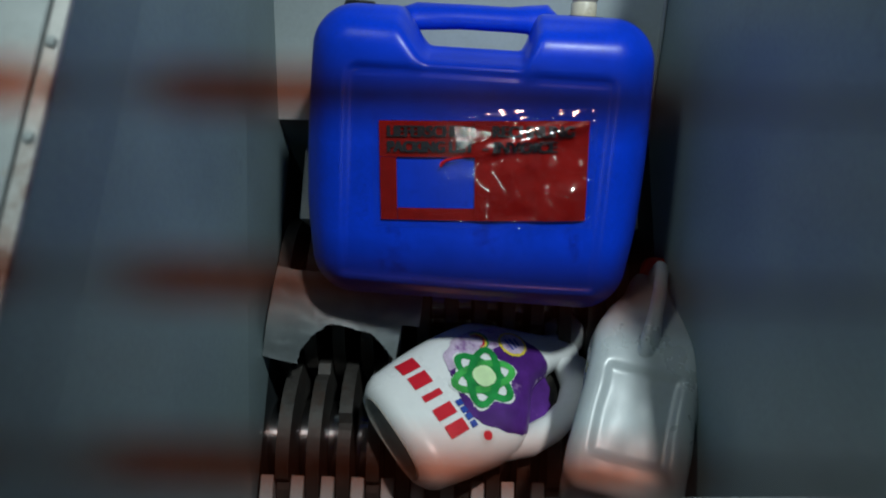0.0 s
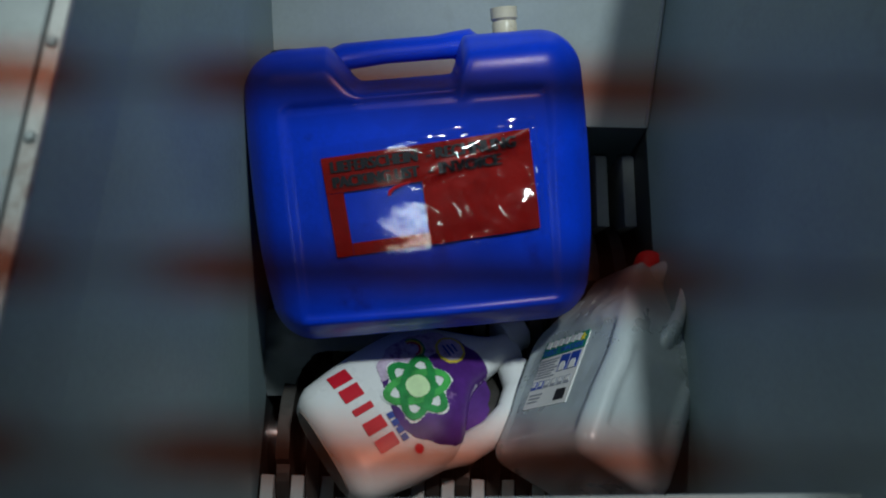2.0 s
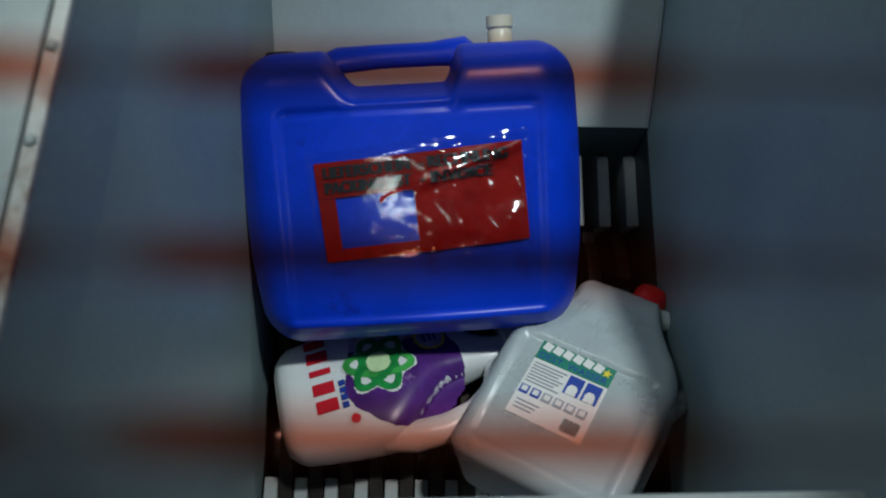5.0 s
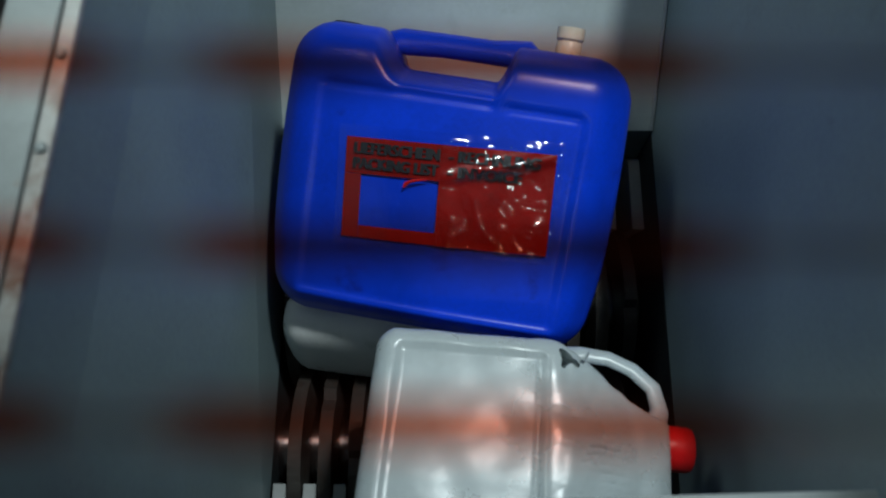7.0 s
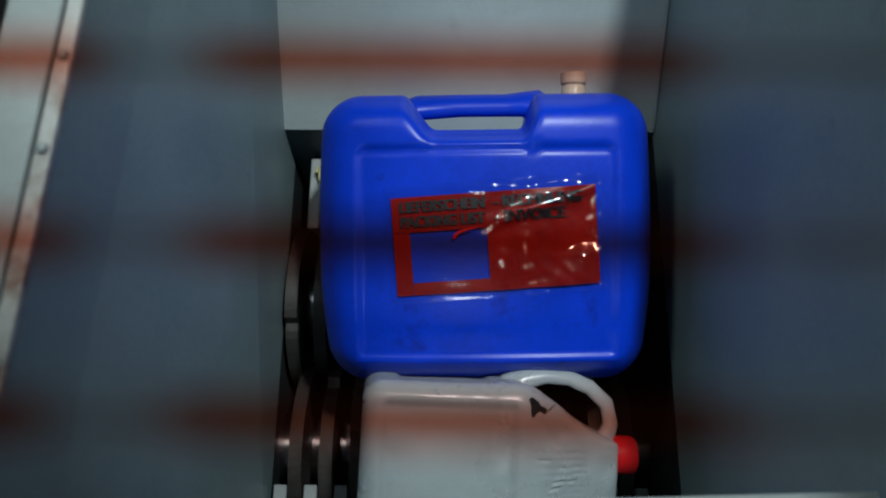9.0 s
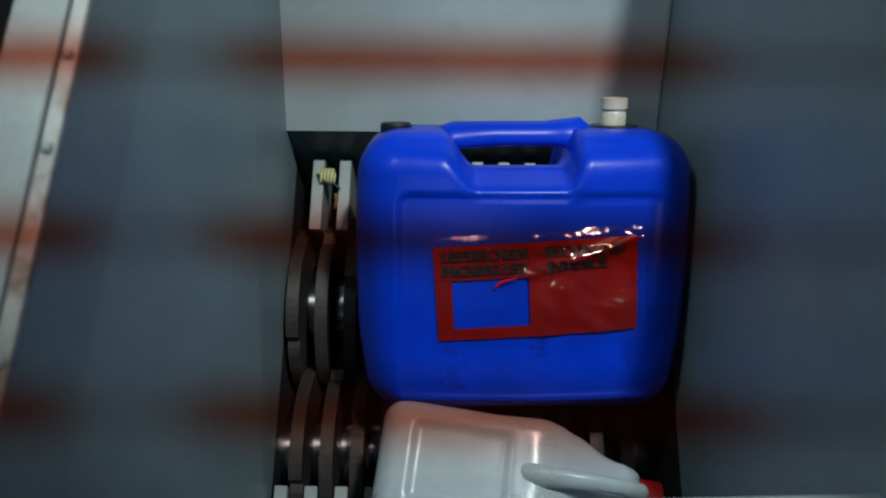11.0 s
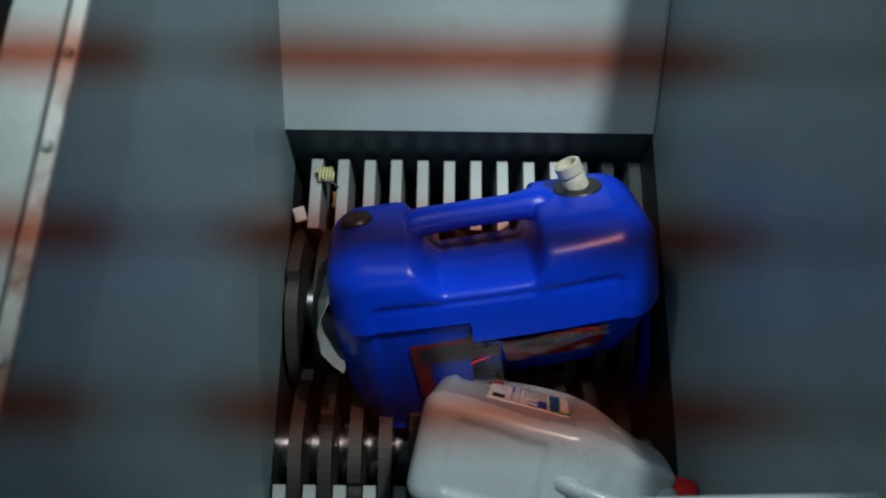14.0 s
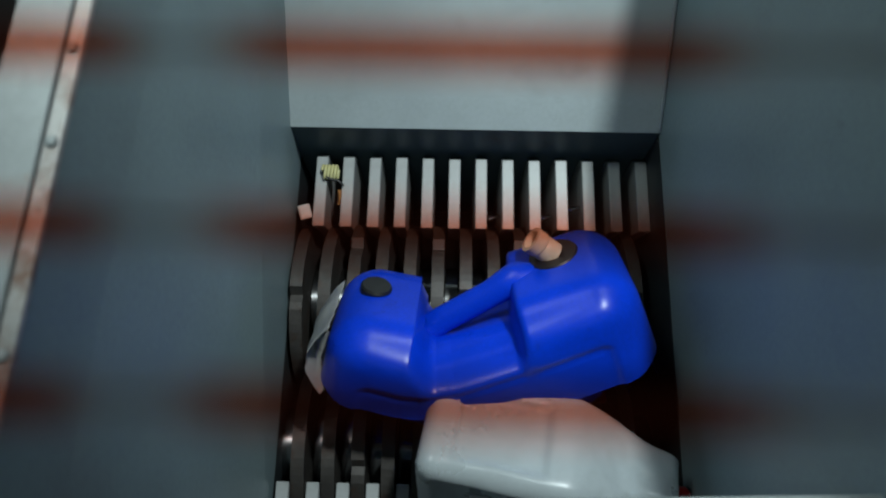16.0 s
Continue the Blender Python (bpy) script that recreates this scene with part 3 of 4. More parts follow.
def flap():
    """A paper label peeling off the can's side, bulging outwards."""
    bm = bmesh.new()
    g = []
    for i in range(13):
        row = []
        for j in range(17):
            u, v = i / 12 - 0.5, j / 16 - 0.5
            k = noise.noise(Vector((u * 5, v * 5, 7.7)))
            row.append(bm.verts.new((-0.024 * (1 - 4 * v * v) + 0.004 * k, u * 0.1, v * 0.10)))
        g.append(row)
    for i in range(12):
        for j in range(16):
            bm.faces.new((g[i][j], g[i + 1][j], g[i + 1][j + 1], g[i][j + 1]))
    bmesh.ops.solidify(bm, geom=bm.faces[:], thickness=0.0006)
    return bm


side_label = part("side_label", flap(), SIDE_PAPER, shells["upper", 0], "pale paper label peeling off the side", True, 80)

# ---- the milky canister ----
canister = thing("canister", "milky translucent plastic canister of distilled water with a red cap", "canister")
KW, KD, KH = 0.206, 0.13, 0.33


def canister_shape(q):
    x, y, z = q
    # a blocky shoulder on one side, a long slope under the handle on the other
    if x < 0:
        x *= 1 - 0.36 * step(0.165, 0.265, z)
    else:
        x *= 1 - 0.6 * step(0.168, 0.292, z)
    y *= 1 - 0.5 * step(0.17, 0.29, z)
    # pressed panels on the broad and the narrow sides
    if abs(x) > KW / 2 - 0.012 and 0.03 < z < 0.15:
        x -= math.copysign(0.005 * step(0.035, 0.045, z) * step(0.148, 0.138, z) * step(0.045, 0.035, abs(y)), x)
    if abs(y) > KD / 2 - 0.01 and z < 0.18:
        y -= math.copysign(0.0045 * step(0.085, 0.079, abs(x)) * step(0.02, 0.028, z) * step(0.172, 0.162, z), y)
    k = noise.noise(Vector((x * 14, y * 14, z * 11))) + 0.4 * noise.noise(Vector((x * 40, y * 40, z * 30)))
    # the wall is even under the label
    if y < 0:
        k *= 1 - 0.85 * step(0.075, 0.055, abs(x + 0.012)) * step(0.045, 0.06, z) * step(0.185, 0.17, z)
    c = 0.0014 * noise.noise(Vector((x * 45 + z * 50, y * 70, z * 60 - x * 30))) * step(0.165, 0.20, z)
    # pleats drawn into the shoulder
    pleat = 0.0022 * math.sin(x * 420 + 3 * k) * step(0.165, 0.19, z) * step(0.262, 0.235, z) * step(-0.085, -0.06, x) * step(0.045, 0.02, x)
    return Vector((x + 0.002 * k + c, y + 0.0035 * k + c + (math.copysign(pleat, y) if abs(y) > 0.02 else 0), z))


kbody = rounded_box(KW, KD, 0.295, 0.022, 0.004, canister_shape)
# a ragged tear in the shoulder behind the handle
TEAR = Vector((0.082, 0.056, 0.192))
near = {e for f in kbody.faces if (f.calc_center_median() - TEAR).length < 0.026 for e in f.edges}
bmesh.ops.subdivide_edges(kbody, edges=list(near), cuts=4, use_grid_fill=True)
bmesh.ops.triangulate(kbody, faces=[f for f in kbody.faces if (f.calc_center_median() - TEAR).length < 0.03])
bmesh.ops.delete(kbody, geom=[f for f in kbody.faces if (f.calc_center_median() - TEAR).length < 0.010 + 0.009 * noise.noise(f.calc_center_median() * 95)], context="FACES")
part("body", kbody, MILKY, canister, "", True, 50)
part("torn_edge", loft([[(0.0, -0.004, 0), (0.010, -0.003, 0.0015), (0.013, 0.001, 0.003), (0.002, 0.003, 0.001)],
                        [(0.001, -0.003, 0.0016), (0.009, -0.002, 0.0032), (0.012, 0.001, 0.0046), (0.002, 0.002, 0.0026)]]), MILKY, canister, "torn plastic edge", m=pose(0.080, 0.060, 0.203, -60, -20, 30))
part("handle", tube([(0.006, 0, 0.268), (0.030, 0, 0.284), (0.055, 0, 0.292), (0.078, 0, 0.286), (0.096, 0, 0.265), (0.106, 0, 0.240), (0.108, 0, 0.212), (0.104, 0, 0.188), (0.094, 0, 0.170), (0.082, 0, 0.160)],
                    [0.014, 0.012, 0.0085, 0.0075, 0.007, 0.007, 0.0075, 0.0095, 0.012, 0.012], 12, 1.4), MILKY, canister, "milky loop handle", True, 60)
part("cap", lathe([(0.02, 0.0), (0.0225, 0.002), (0.0225, 0.024), (0.0205, 0.028), (0.008, 0.0285)], 28), RED_PLASTIC, canister, "red screw cap", True, 30, m=pose(0.018, 0, 0.293))
lab = part("label", box(-0.046, 0.046, -0.0006, 0.0006, -0.05, 0.05), PAPER, canister, "white paper label with green heading", m=pose(-0.012, -KD / 2 + 0.0038, 0.115))
part("heading", box(-0.046, 0.046, -0.0004, 0.0004, -0.0125, 0.0125), GREEN_INK, lab, "green heading band", m=pose(0, -0.0012, 0.0375))
for k in range(6):
    part("brand_bar", box(-0.0052, 0.0052, -0.0003, 0.0003, -0.0052, 0.0052, 0.0), PAPER, lab, "white brand mark", m=pose(-0.037 + k * 0.0128, -0.002, 0.0435, 0, 12, 0))
star = [((0.006 if k % 2 == 0 else 0.0026) * math.sin(math.pi * k / 5), (0.006 if k % 2 == 0 else 0.0026) * math.cos(math.pi * k / 5)) for k in range(10)]
part("star", outline(star, -0.0003, 0.0003), YELLOW, lab, "yellow star", m=pose(0.038, -0.0023, 0.041))
text_mesh("lettering", "DEST. WASSER", 0.0115, BLUE_INK, lab, pose(-0.043, -0.002, 0.0305) @ FACE_FRONT, "blue printed lettering", 0.084)
for k in range(7):
    part("text_line", box(-0.021, 0.021 - 0.004 * (k % 3), -0.0003, 0.0003, -0.0008, 0.0008), GREY_INK, lab, m=pose(-0.022, -0.0012, 0.0195 - k * 0.0042))
for x in (0.011, 0.0325):
    part("picture", box(-0.009, 0.0095, -0.0003, 0.0003, -0.012, 0.012), BLUE_INK, lab, "blue instruction picture", m=pose(x, -0.0012, 0.010))
    part("picture_detail", outline([(-0.006, -0.012), (0.006, -0.012), (0.006, -0.003), (0.003, 0.001), (-0.003, 0.001), (-0.006, -0.003)], -0.0002, 0.0002), PAPER, lab, m=pose(x, -0.0018, 0.010))
for k in range(6):
    part("hazard_picture", box(-0.0055, 0.0055, -0.0003, 0.0003, -0.0055, 0.0055), BLUE_INK if k < 2 else GREY_INK, lab, m=pose(-0.038 + k * 0.0142, -0.0012, -0.017))
    part("picture_detail", box(-0.0035, 0.0035, -0.0002, 0.0002, -0.003, 0.0035), PAPER, lab, m=pose(-0.038 + k * 0.0142, -0.0018, -0.0165))
for k in range(9):
    part("barcode_bar", box(-0.0006, 0.0006 + 0.0005 * (k % 2), -0.0003, 0.0003, -0.0075, 0.0075), INK, lab, m=pose(0.019 + k * 0.0023, -0.0012, -0.037))
for k in range(3):
    part("text_line", box(-0.014, 0.014 - 0.003 * k, -0.0003, 0.0003, -0.0008, 0.0008), GREY_INK, lab, m=pose(-0.026, -0.0012, -0.031 - k * 0.005))

# ---- the white detergent bottle ----
bottle = thing("detergent_bottle", "white plastic detergent bottle with a purple and green printed label", "bottle")
BH = 0.33


def bottle_section(z):
    """Half width left, half width right, half depth at a height."""
    t = z / 0.30
    wl = 0.078 + 0.016 * math.sin(math.pi * min(1, t * 1.1)) - 0.062 * step(0.55, 1.0, t)
    wr = 0.078 + 0.020 * math.sin(math.pi * min(1, t * 1.05)) - 0.060 * step(0.42, 0.72, t) + 0.012 * step(0.85, 1.0, t)
    d = 0.039 + 0.004 * math.sin(math.pi * t) - 0.019 * step(0.5, 1.0, t)
    e = step(0, 0.05, t) * 0.012 - 0.012
    return wl + e, wr + e, d + e


def bottle_bm():
    secs = []
    for i in range(33):
        z = 0.30 * i / 32
        wl, wr, d = bottle_section(z)
        ring = []
        for k in range(48):
            a = 2 * math.pi * k / 48
            c, s = math.cos(a), math.sin(a)
            w = wr if c > 0 else wl
            ring.append((math.copysign(abs(c) ** 0.62, c) * w, math.copysign(abs(s) ** 0.75, s) * d, z))
        secs.append(ring)
    return loft(secs)


base_ring = [(math.copysign(abs(math.cos(a)) ** 0.62, math.cos(a)) * 0.060, math.copysign(abs(math.sin(a)) ** 0.75, math.sin(a)) * 0.025) for a in (2 * math.pi * k / 40 for k in range(40))]
part("base", loft([[(x * s, y * s, z) for x, y in base_ring] for s, z in ((1.0, -0.0005), (0.97, -0.002), (0.9, -0.002), (0.84, -0.0006), (0.4, -0.0004))]), BASE_GREY, bottle, "scuffed grey base", True, 40)
bbody = part("body", bottle_bm(), WHITE, bottle, "", True, 50)
part("handle", tube([(0.03, 0, 0.285), (0.062, 0, 0.268), (0.083, 0, 0.235), (0.092, 0, 0.195), (0.091, 0, 0.155), (0.076, 0, 0.112)],
                    [0.024, 0.021, 0.019, 0.019, 0.020, 0.020], 14, 1.0), WHITE, bottle, "white hollow grip", True, 60)
part("cap", lathe([(0.026, 0.0), (0.029, 0.003), (0.029, 0.03), (0.026, 0.034), (0.01, 0.0345)], 28), WHITE, bottle, "white dosing cap", True, 30, m=pose(-0.012, 0, 0.296))


def wrap(fn, x0, x1, z0, z1, lift, n=22):
    """A skin piece lying on the bottle's front, inside the curve that fn allows."""
    bm = bmesh.new()
    g = {}
    for i in range(n + 1):
        for j in range(n + 1):
            x, z = x0 + (x1 - x0) * i / n, z0 + (z1 - z0) * j / n
            wl, wr, d = bottle_section(z)
            w = wr if x > 0 else wl
            c = min(0.999, abs(x) / w) ** (1 / 0.62)
            y = -d * (1 - c * c) ** 0.375 - lift
            g[i, j] = (x, y, z, fn(x, z))
    vs = {k: bm.verts.new(v[:3]) for k, v in g.items()}
    for i in range(n):
        for j in range(n):
            ks = [(i, j), (i + 1, j), (i + 1, j + 1), (i, j + 1)]
            if sum(g[k][3] for k in ks) >= 3:
                bm.faces.new([vs[k] for k in ks])
    for v in [v for v in bm.verts if not v.link_faces]:
        bm.verts.remove(v)
    return bm


CX, CZ = 0.002, 0.132


def print_field(x, z):
    ragged = 0.006 * noise.noise(Vector((x * 60, z * 60, 3.3)))
    return (x - 0.010) ** 2 + (z - 0.158) ** 2 < (0.078 + ragged) ** 2 and z > 0.090 - 0.25 * x


part("print", wrap(lambda x, z: print_field(x, z) and x > -0.030, -0.08, 0.088, 0.06, 0.238, 0.0012, 120), PURPLE, bottle, "purple printed label", True, 60)
part("print_edge", wrap(lambda x, z: (print_field(x, z) or (x + 0.035) ** 2 + (z - 0.155) ** 2 < 0.032 ** 2) and x < -0.026, -0.08, 0.0, 0.08, 0.225, 0.0015, 90), LILAC, bottle, "speckled lilac edge of the print", True, 60)
part("print_glow", wrap(lambda x, z: (x - CX) ** 2 + (z - CZ) ** 2 < (0.043 + 0.006 * math.cos(6 * math.atan2(z - CZ, x - CX) - 1.8)) ** 2, CX - 0.05, CX + 0.05, CZ - 0.05, CZ + 0.05, 0.0020, 60), WHITE, bottle, "white star behind the emblem", True, 60)


def oval_band(k):
    """Whether a point lies on the k-th of the emblem's three interlaced ovals."""
    b = math.pi * k / 3 + 0.3

    def inside(x, z):
        u, v = (x - CX) * math.cos(b) + (z - CZ) * math.sin(b), -(x - CX) * math.sin(b) + (z - CZ) * math.cos(b)
        return (u / 0.046) ** 2 + (v / 0.0225) ** 2 < 1 < (u / 0.036) ** 2 + (v / 0.0115) ** 2
    return inside


for k in range(3):
    part("emblem_loop", wrap(oval_band(k), CX - 0.047, CX + 0.047, CZ - 0.047, CZ + 0.047, 0.0030 + 0.0006 * k, 84), (GREEN, LEAF_GREEN, GREEN)[k], bottle, "green interlaced loop", True, 60)
part("emblem_glow", wrap(lambda x, z: (x - CX) ** 2 + (z - CZ) ** 2 < 0.016 ** 2, CX - 0.018, CX + 0.018, CZ - 0.018, CZ + 0.018, 0.0050, 22), PALE_GREEN, bottle, "", True, 60)
# the brand word as five plain red bars
for k in range(5):
    x = -0.060 + k * 0.0255
    z = 0.056 + 0.001 * k
    w = (0.0095, 0.0095, 0.0045, 0.0085, 0.0085)[k]
    part("brand_bar", wrap(lambda a, b: True, x - w, x + w, z - 0.0135, z + 0.0135, 0.002, 6), RED_INK, bottle, "red brand mark", True, 60)
for k in range(4):
    x = 0.016 + k * 0.0105
    part("brand_bar", wrap(lambda a, b: True, x - 0.004, x + 0.004, 0.078, 0.086, 0.0026, 3), BLUE_INK, bottle, "small blue brand mark", True, 60)
part("badge", wrap(lambda x, z: (x - 0.068) ** 2 + (z - 0.09) ** 2 < 0.010 ** 2, 0.056, 0.08, 0.078, 0.102, 0.0022, 16), PAPER, bottle, "round pale badge", True, 60)
part("badge_mark", wrap(lambda x, z: (x - 0.068) ** 2 + (z - 0.09) ** 2 < 0.006 ** 2, 0.060, 0.076, 0.082, 0.098, 0.003, 14), RED_INK, bottle, "", True, 60)

BX, BZ = -0.022, 0.203
part("seal", wrap(lambda x, z: (x - BX) ** 2 + (z - BZ) ** 2 < 0.021 ** 2, BX - 0.022, BX + 0.022, BZ - 0.022, BZ + 0.022, 0.0024, 26), YELLOW, bottle, "round yellow-rimmed seal on the print", True, 60)
part("seal_field", wrap(lambda x, z: (x - BX) ** 2 + (z - BZ) ** 2 < 0.0175 ** 2, BX - 0.019, BX + 0.019, BZ - 0.019, BZ + 0.019, 0.0032, 24), LILAC, bottle, "pale field of the seal", True, 60)
for k in range(3):
    part("text_bar", wrap(lambda a, b: True, BX - 0.010 + 0.002 * k, BX + 0.009 - 0.001 * k, BZ - 0.008 + 0.0065 * k, BZ - 0.005 + 0.0065 * k, 0.0040, 5), BLUE_INK, bottle, "", True, 60)
for k, ink in enumerate((RED_INK, YELLOW, GREEN)):
    r0 = 0.0085 + 0.0028 * k
    part("rainbow_arc", wrap(lambda x, z: r0 ** 2 < (x + 0.047) ** 2 + (z - 0.158) ** 2 < (r0 + 0.0028) ** 2 and z > 0.156, -0.064, -0.030, 0.150, 0.176, 0.0026, 34), ink, bottle, "coloured arc of the print", True, 60)

# ---- small scraps ----
def torn_shell():
    """A torn piece of a bottle's wall: a smooth arch with a curved bite out of its lower edge."""
    bm = bmesh.new()
    nx, ny = 110, 66
    g = {}
    for i in range(nx + 1):
        for j in range(ny + 1):
            u, v = i / nx - 0.5, j / ny - 0.5
            k = noise.noise(Vector((u * 2.4, v * 2.4, 2.0))) + 0.25 * noise.noise(Vector((u * 9, v * 9, 5.0)))
            g[i, j] = bm.verts.new((u * 0.20, v * 0.125 + 0.01 * k, 0.03 * math.cos(2.4 * u) + 0.022 * math.cos(3 * v) + 0.009 * k - 0.03))
    for i in range(nx):
        for j in range(ny):
            u, v = (i + 0.5) / nx - 0.5, (j + 0.5) / ny - 0.5
            edge = 0.05 * noise.noise(Vector((u * 7, v * 7, 8.0)))
            if ((u - 0.06) / (0.32 + edge)) ** 2 + ((v + 0.5) / (0.56 + edge)) ** 2 > 1 and not (u > 0.38 and v < 0.1):
                bm.faces.new((g[i, j], g[i + 1, j], g[i + 1, j + 1], g[i, j + 1]))
    for v in [v for v in bm.verts if not v.link_faces]:
        bm.verts.remove(v)
    bmesh.ops.solidify(bm, geom=bm.faces[:], thickness=0.0012)
    return bm


film_scrap = thing("plastic_scrap", "torn pale piece of plastic bottle wall between the discs", "scrap")
part("shell", torn_shell(), PALE_FILM, film_scrap, "", True, 70)

wire = thing("wire_scrap", "coil of yellowish insulated wire caught on a comb finger", "scrap", m=pose(-0.226, 0.285, 0.111))
part("coil", tube([(-0.012 + 0.0007 * a, 0.010 * math.sin(a * 0.9), 0.006 + 0.005 * math.cos(a * 0.9)) for a in np.linspace(0, 35, 90)], 0.0022, 8), SCRAP_YELLOW, wire, "", True, 70)
part("tail", tube([(-0.012, 0.006, 0.005), (-0.01, -0.004, 0.009), (0.0, -0.012, 0.008), (0.012, -0.013, 0.004), (0.02, -0.02, 0.003)], 0.002, 8), BLACK_PLASTIC, wire, "black wire end", True, 70)
part("core", tube([(0.014, -0.026, 0.0), (0.015, -0.036, -0.004), (0.013, -0.046, -0.01)], 0.003, 8), COPPER, wire, "bare copper end", True, 70)


def bolt(x, y, z):
    b = tagged(new("metal_scrap", finish(tube([(-0.009, 0, 0), (-0.004, 0, 0.001), (0.009, 0, 0)], [0.004, 0.0045, 0.003], 8), "metal_scrap", SHAFT, True)),
               "small shiny metal scrap lying between comb fingers", "scrap", "metal scraps")
    b.matrix_world = pose(x, y, z, 0, 0, 12)
    return b


chip = tagged(new("plastic_chip", finish(box(-0.009, 0.009, -0.011, 0.011, -0.004, 0.004, 0.002), "plastic_chip", SIDE_PAPER)), "small pale plastic chip beside the comb", "scrap")
bolt(0.021, 0.232, 0.075), bolt(0.100, 0.232, 0.08), bolt(0.142, 0.245, 0.085)


# ---- motion ----
def lying(x, y, z, turn, roll, tip=0.0):
    """The pose of a thing whose height axis lies along +x: turn about z, tip of that axis, roll about it."""
    base = Matrix(((0, 0, 1, 0), (0, -1, 0, 0), (1, 0, 0, 0), (0, 0, 0, 1)))
    return Matrix.Translation((x, y, z)) @ pose(0, 0, 0, 0, 0, turn) @ pose(0, 0, 0, 0, -tip, 0) @ pose(0, 0, 0, roll, 0, 0) @ base


# time, turn, tip and squeeze of the torn-off side, fold and sinking of the lower shells
BENDS = [(0, 0, 0, 0, 0, 0), (13.0, 0, 0, 0, 0, 0), (13.5, 0, 0, 0, 4, 0.002), (14.0, 4, 2, 0, 42, 0.015), (14.5, 14, 13, -0.007, 60, 0.03), (15.0, 13.7, 18.5, -0.008, 66, 0.045),
         (15.2, 3, 25.5, 0.004, 69, 0.056), (15.5, 0, 27.7, 0.009, 70, 0.06), (16.0, -5.6, 31.3, 0.007, 70, 0.06)]


def fold(angle, sunk, z):
    """A lower shell swung under the upper one about the crease across the front."""
    h = Vector((0, -CD / 2 - 0.012, z))
    return Matrix.Translation((0, 0.72 * sunk, -0.69 * sunk)) @ Matrix.Translation(h) @ pose(0, 0, 0, angle, 0, 0) @ Matrix.Translation(-h)


def swung_handle(turn, tip):
    """The handle swung about its end on the big cap's side."""
    h = Vector((0.07, 0, CH - 0.01))
    return Matrix.Translation(h) @ pose(0, 0, 0, 0, tip, turn) @ Matrix.Translation(-h)


def bend(turn, tip, squeeze, joints):
    """A strip of the shell swung about the joints between it and the big cap's end, a share at each."""
    m = Matrix.Identity(4)
    slide = Matrix.Translation((squeeze / 4, 0, 0))
    for x in CUTS[::-1][:joints]:
        h = Vector((x, -0.094, CH - 0.05))
        m = m @ slide @ Matrix.Translation(h) @ pose(0, 0, 0, 0, tip / 4, turn / 4) @ Matrix.Translation(-h)
    return m


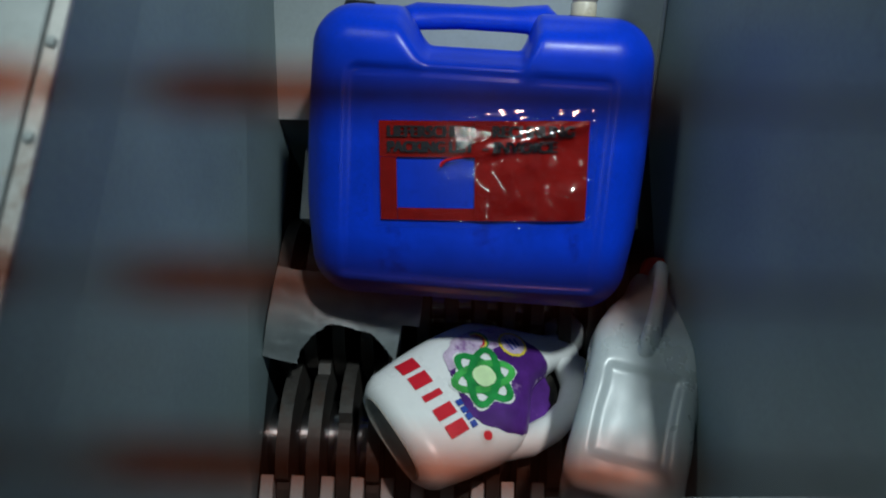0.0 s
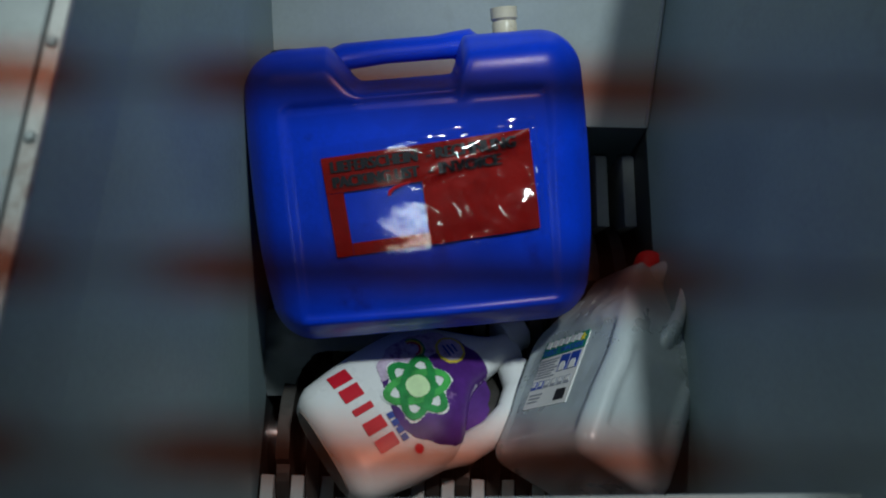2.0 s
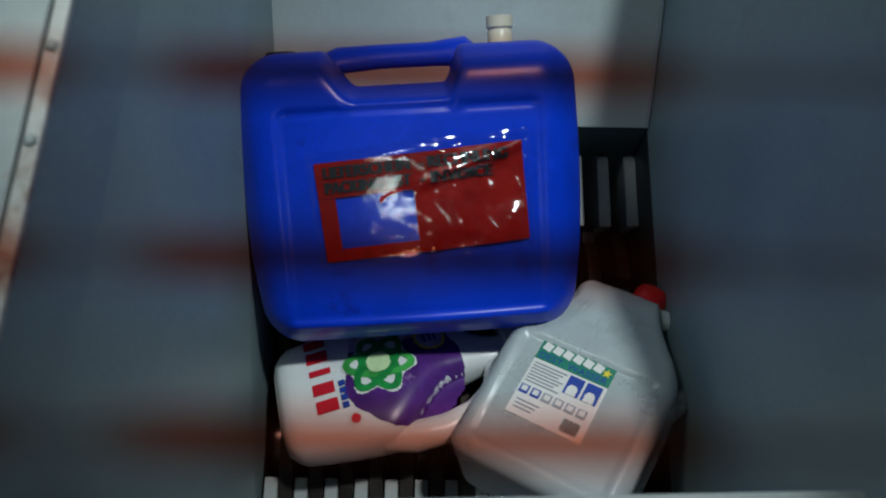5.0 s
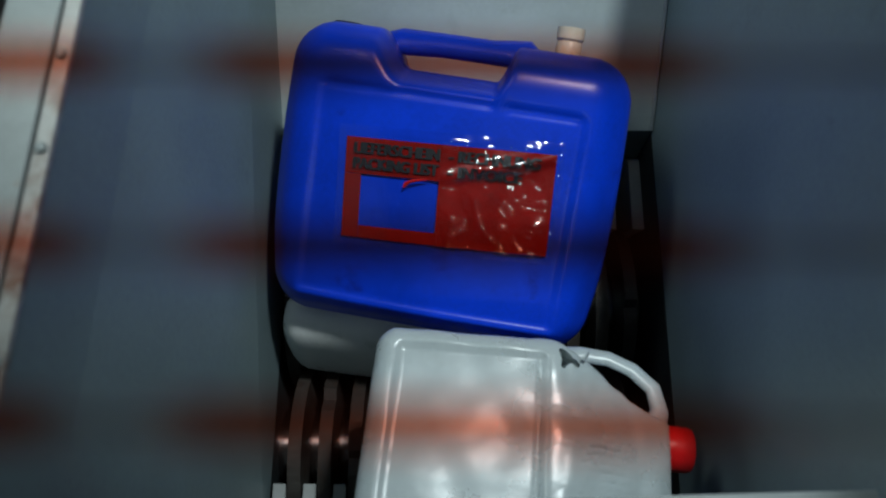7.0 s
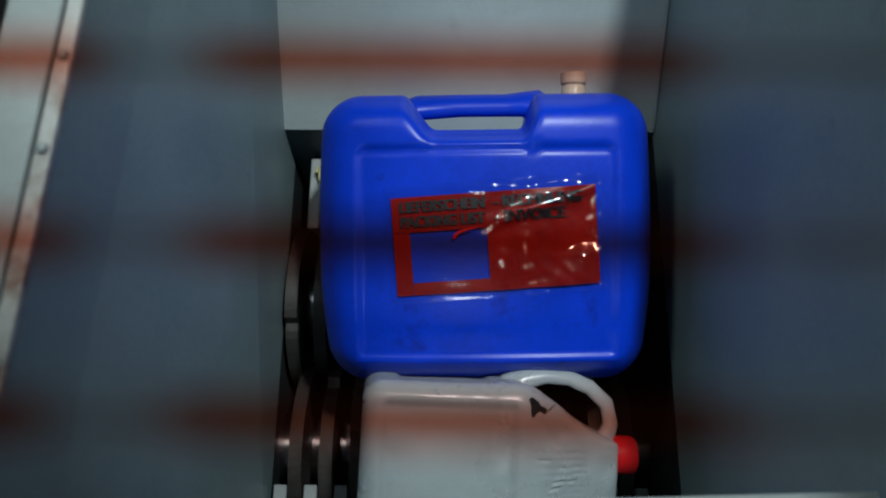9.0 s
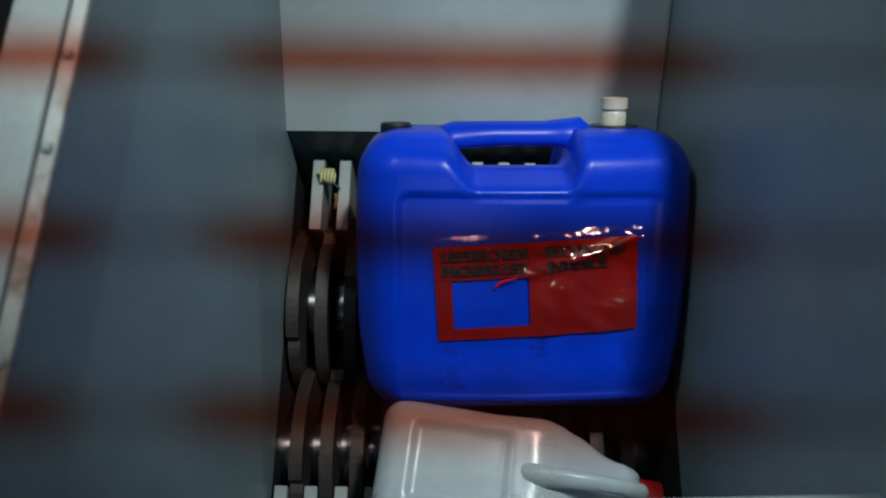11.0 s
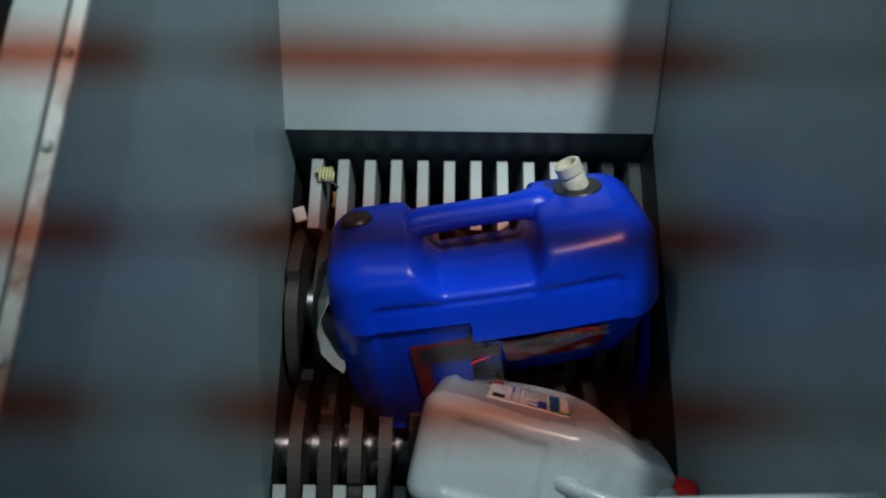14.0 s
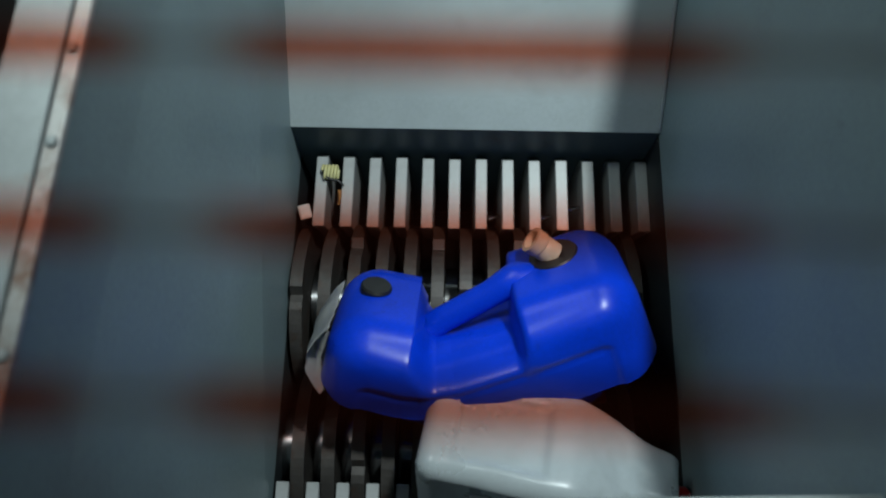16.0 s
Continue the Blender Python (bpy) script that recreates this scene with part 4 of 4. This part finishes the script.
def motions():
    walk(jerrycan, [
        (0.0, pose(-0.006, 0.088, 0.192, -58.5, -1.2, -2.8)),
        (0.5, pose(-0.048, 0.042, 0.206, -63.7, -1.4, -6.6)),
        (1.0, pose(-0.054, 0.043, 0.202, -64.5, -1.5, 0.3)),
        (1.5, pose(-0.063, 0.035, 0.195, -64.6, -1.1, 2.1)),
        (2.0, pose(-0.046, 0.042, 0.197, -64.2, -0.9, 6.4)),
        (2.5, pose(-0.053, 0.059, 0.198, -63.5, -1.1, 5.5)),
        (3.0, pose(-0.053, 0.076, 0.203, -63.1, -1.1, 1.5)),
        (3.5, pose(-0.055, 0.059, 0.197, -61.9, -0.5, 4.4)),
        (4.0, pose(-0.062, 0.039, 0.186, -62.1, 0.3, 4.7)),
        (6.5, pose(-0.065, 0.042, 0.191, -63.3, 0.9, 5.3)),
        (6.85, pose(-0.065, 0.044, 0.196, -63.2, 0.2, 3.0)),
        (7.0, pose(-0.065, 0.050, 0.203, -62.5, -2.0, -10.2)),
        (7.5, pose(-0.038, 0.032, 0.200, -62.4, -0.9, -9.0)),
        (8.0, pose(0.009, 0.031, 0.190, -64.2, -1.2, -12.9)),
        (8.5, pose(0.015, 0.017, 0.170, -66.8, -1.4, -7.7)),
        (9.0, pose(0.006, -0.013, 0.183, -70.2, -0.5, 0.9)),
        (11.5, pose(0.050, -0.038, 0.125, -57.3, 2.0, 1.5)),
        (12.0, pose(0.048, -0.050, 0.107, -57.8, 1.9, 1.3)),
        (12.5, pose(0.040, -0.047, 0.084, -57.2, 1.9, 4.6)),
        (13.0, pose(0.034, -0.034, 0.080, -54.6, 0.2, 3.5)),
        (13.5, pose(0.034, -0.043, 0.062, -50.0, 0.2, 7.8)),
        (14.0, pose(0.054, -0.070, 0.052, -46.0, -4.5, 8.0)),
        (14.5, pose(0.094, -0.098, 0.031, -51.0, -16.0, 5.5)),
        (15.0, pose(0.103, -0.101, 0.024, -47.1, -17.9, 6.9)),
        (15.2, pose(0.103, -0.128, 0.029, -46.2, -16.4, 12.6)),
        (15.5, pose(0.102, -0.138, 0.031, -45.7, -15.9, 14.6)),
        (16.0, pose(0.094, -0.150, 0.031, -45.2, -13.0, 17.0)),
    ])
    for k in range(4):
        walk(shells["upper", k], [(t, bend(a, c, q, 4 - k)) for t, a, c, q, f, d in BENDS])
        walk(shells["seam", k], [(t, bend(a, c, q, 3 - k)) for t, a, c, q, f, d in BENDS])
    for side in (-1, 1):
        walk(shells[side], [(t, (bend(a, c, q, 4) if side < 0 else bend(0, 0, 0, 0)) @ fold(f * (0.45 if side < 0 and t < 15.1 else 1), d * (0.5 if side < 0 and t < 15.1 else 1), LEFT_FOLD_Z if side < 0 else FOLD_Z)) for t, a, c, q, f, d in BENDS])
    walk(shells["rear"], [(t, Matrix.Translation((0, 1.1 * d, -1.3 * d))) for t, a, c, q, f, d in BENDS])
    walk(handle, [(0, pose(0, 0, 0)), (15.0, pose(0, 0, 0)), (15.5, swung_handle(-2, -10)), (16.0, swung_handle(-2, -13))])
    walk(spout, [(t, pose(0, 0, 0.014, 0, -a, 0)) for t, a in ((0, 0), (12.8, 0), (13.5, 12), (14.5, 22), (15.5, 32), (16.0, 32))])
    peel = ((0, 0.045, 0.225), (11.5, 0.03, 0.225), (12.5, 0.012, 0.225), (13.5, -0.004, 0.225), (14.5, -0.006, 0.26), (15.2, -0.004, 0.288), (16.0, -0.004, 0.292))
    walk(side_label, [(t, pose(-CW / 2 + 0.006 + d, -0.03, z)) for t, d, z in peel])
    walk(canister, [
        (0.0, pose(0.170, -0.185, 0.226, -129.4, -76.3, 23.7) @ pose(0, 0, 0, 0, 0, -20)),
        (0.5, pose(0.160, -0.185, 0.226, -129.4, -76.3, 23.7)),
        (1.0, pose(0.126, -0.178, 0.272, -124.9, -73.1, 15.4)),
        (1.5, pose(0.124, -0.204, 0.282, -99.6, -59.7, -5.9)),
        (2.0, pose(0.119, -0.154, 0.238, -123.9, -64.2, 8.1)),
        (2.5, pose(0.059, -0.161, 0.262, -105.7, -39.0, -18.3)),
        (3.0, pose(0.056, -0.197, 0.286, -97.3, -26.6, -22.0)),
        (3.5, pose(0.020, -0.184, 0.277, -92.2, -19.4, -32.1)),
        (4.0, pose(0.036, -0.183, 0.279, -101.5, -23.8, -26.1)),
        (6.5, pose(0.073, -0.168, 0.232, -108.9, -3.7, -24.3)),
        (6.7, pose(0.075, -0.175, 0.232, -106, -2, -22)),
        (7.0, lying(-0.119, -0.108, 0.372, -5, -100, 1)),
        (7.5, lying(-0.124, -0.161, 0.232, 8, -104, 34)),
        (8.0, lying(-0.126, -0.104, 0.285, -6, -78, -8)),
        (8.5, lying(-0.120, -0.118, 0.275, -6, -72, -8)),
        (9.0, lying(-0.141, -0.130, 0.260, -1, -75, -6)),
        (11.5, lying(-0.101, -0.137, 0.200, -6, 2, 4)),
        (12.0, lying(-0.089, -0.160, 0.200, -2, 0, 4)),
        (12.5, lying(-0.087, -0.132, 0.200, 5, 3, 4)),
        (13.0, lying(-0.081, -0.122, 0.200, -2, 28, 4)),
        (13.5, lying(-0.064, -0.119, 0.200, -3, 18, 4)),
        (14.0, lying(-0.065, -0.084, 0.200, -14, 18, 4)),
        (14.5, lying(-0.097, -0.099, 0.215, -1, 90, -4)),
        (15.0, lying(-0.080, -0.134, 0.215, 12, 91, -4)),
        (15.2, lying(-0.081, -0.126, 0.190, 3, 130, 4)),
        (15.5, lying(-0.070, -0.126, 0.215, -3, 172, 0)),
        (16.0, lying(-0.071, -0.118, 0.190, -9, 160, 4)),
    ])
    walk(bottle, [
        (0.0, lying(-0.094, -0.108, 0.200, 31, 75, -24)),
        (0.5, lying(-0.115, -0.120, 0.200, 34, 75, -24)),
        (1.0, lying(-0.123, -0.128, 0.200, 38, 75, -24)),
        (1.5, lying(-0.141, -0.139, 0.200, 39, 75, -24)),
        (2.0, lying(-0.177, -0.128, 0.200, 33, 78, -20)),
        (2.5, lying(-0.223, -0.082, 0.190, 22, 82, -14)),
        (3.0, lying(-0.231, -0.038, 0.190, 18, 76, -5)),
        (3.5, lying(-0.235, -0.058, 0.190, 15, 70, -5)),
        (4.0, lying(-0.238, -0.077, 0.180, 16, 70, -5)),
        (6.5, lying(-0.243, -0.038, 0.170, 5, 10, -3)),
        (7.0, lying(-0.252, 0.045, 0.135, -4, -12, 0)),
        (7.5, lying(-0.258, 0.022, 0.115, -5, -12, 0)),
        (8.0, lying(-0.258, 0.012, 0.095, -4, -12, 0)),
        (8.5, lying(-0.264, 0.005, -0.055, -2, -12, -3)),
        (9.0, lying(-0.274, 0.009, -0.095, 0, -12, -8)),
        (16.0, lying(-0.279, 0.004, -0.095, 0, -12, -8)),
    ])
    walk(film_scrap, [(0.0, pose(-0.168, 0.036, 0.16, 20, 8, -6)), (0.5, pose(-0.170, 0.024, 0.15, 20, 8, 0)), (1.0, pose(-0.175, 0.012, 0.14, 22, 5, 5)),
                      (2.0, pose(-0.19, 0.01, 0.11, 25, 5, 8)), (3.0, pose(-0.17, 0.0, 0.02, 40, 5, 10)), (4.0, pose(-0.12, 0.0, -0.1, 60, 5, 10)), (16.0, pose(-0.12, 0, -0.12, 60, 5, 10))])
    walk(chip, [(0, pose(-0.252, 0.02, -0.06, 15, 10, 20)), (13.0, pose(-0.252, 0.02, -0.06, 15, 10, 20)), (13.4, pose(-0.262, 0.225, 0.105, 15, 10, 20)), (16.0, pose(-0.262, 0.225, 0.105, 15, 10, 20))])
    # the shafts turn towards each other
    walk(shaft_back, [(t * 0.5, pose(0, SHAFT_Y, 0, 33 * t, 0, 0)) for t in range(33)])
    walk(shaft_front, [(t * 0.5, pose(0, -SHAFT_Y, 0, -33 * t, 0, 0)) for t in range(33)])


motions()
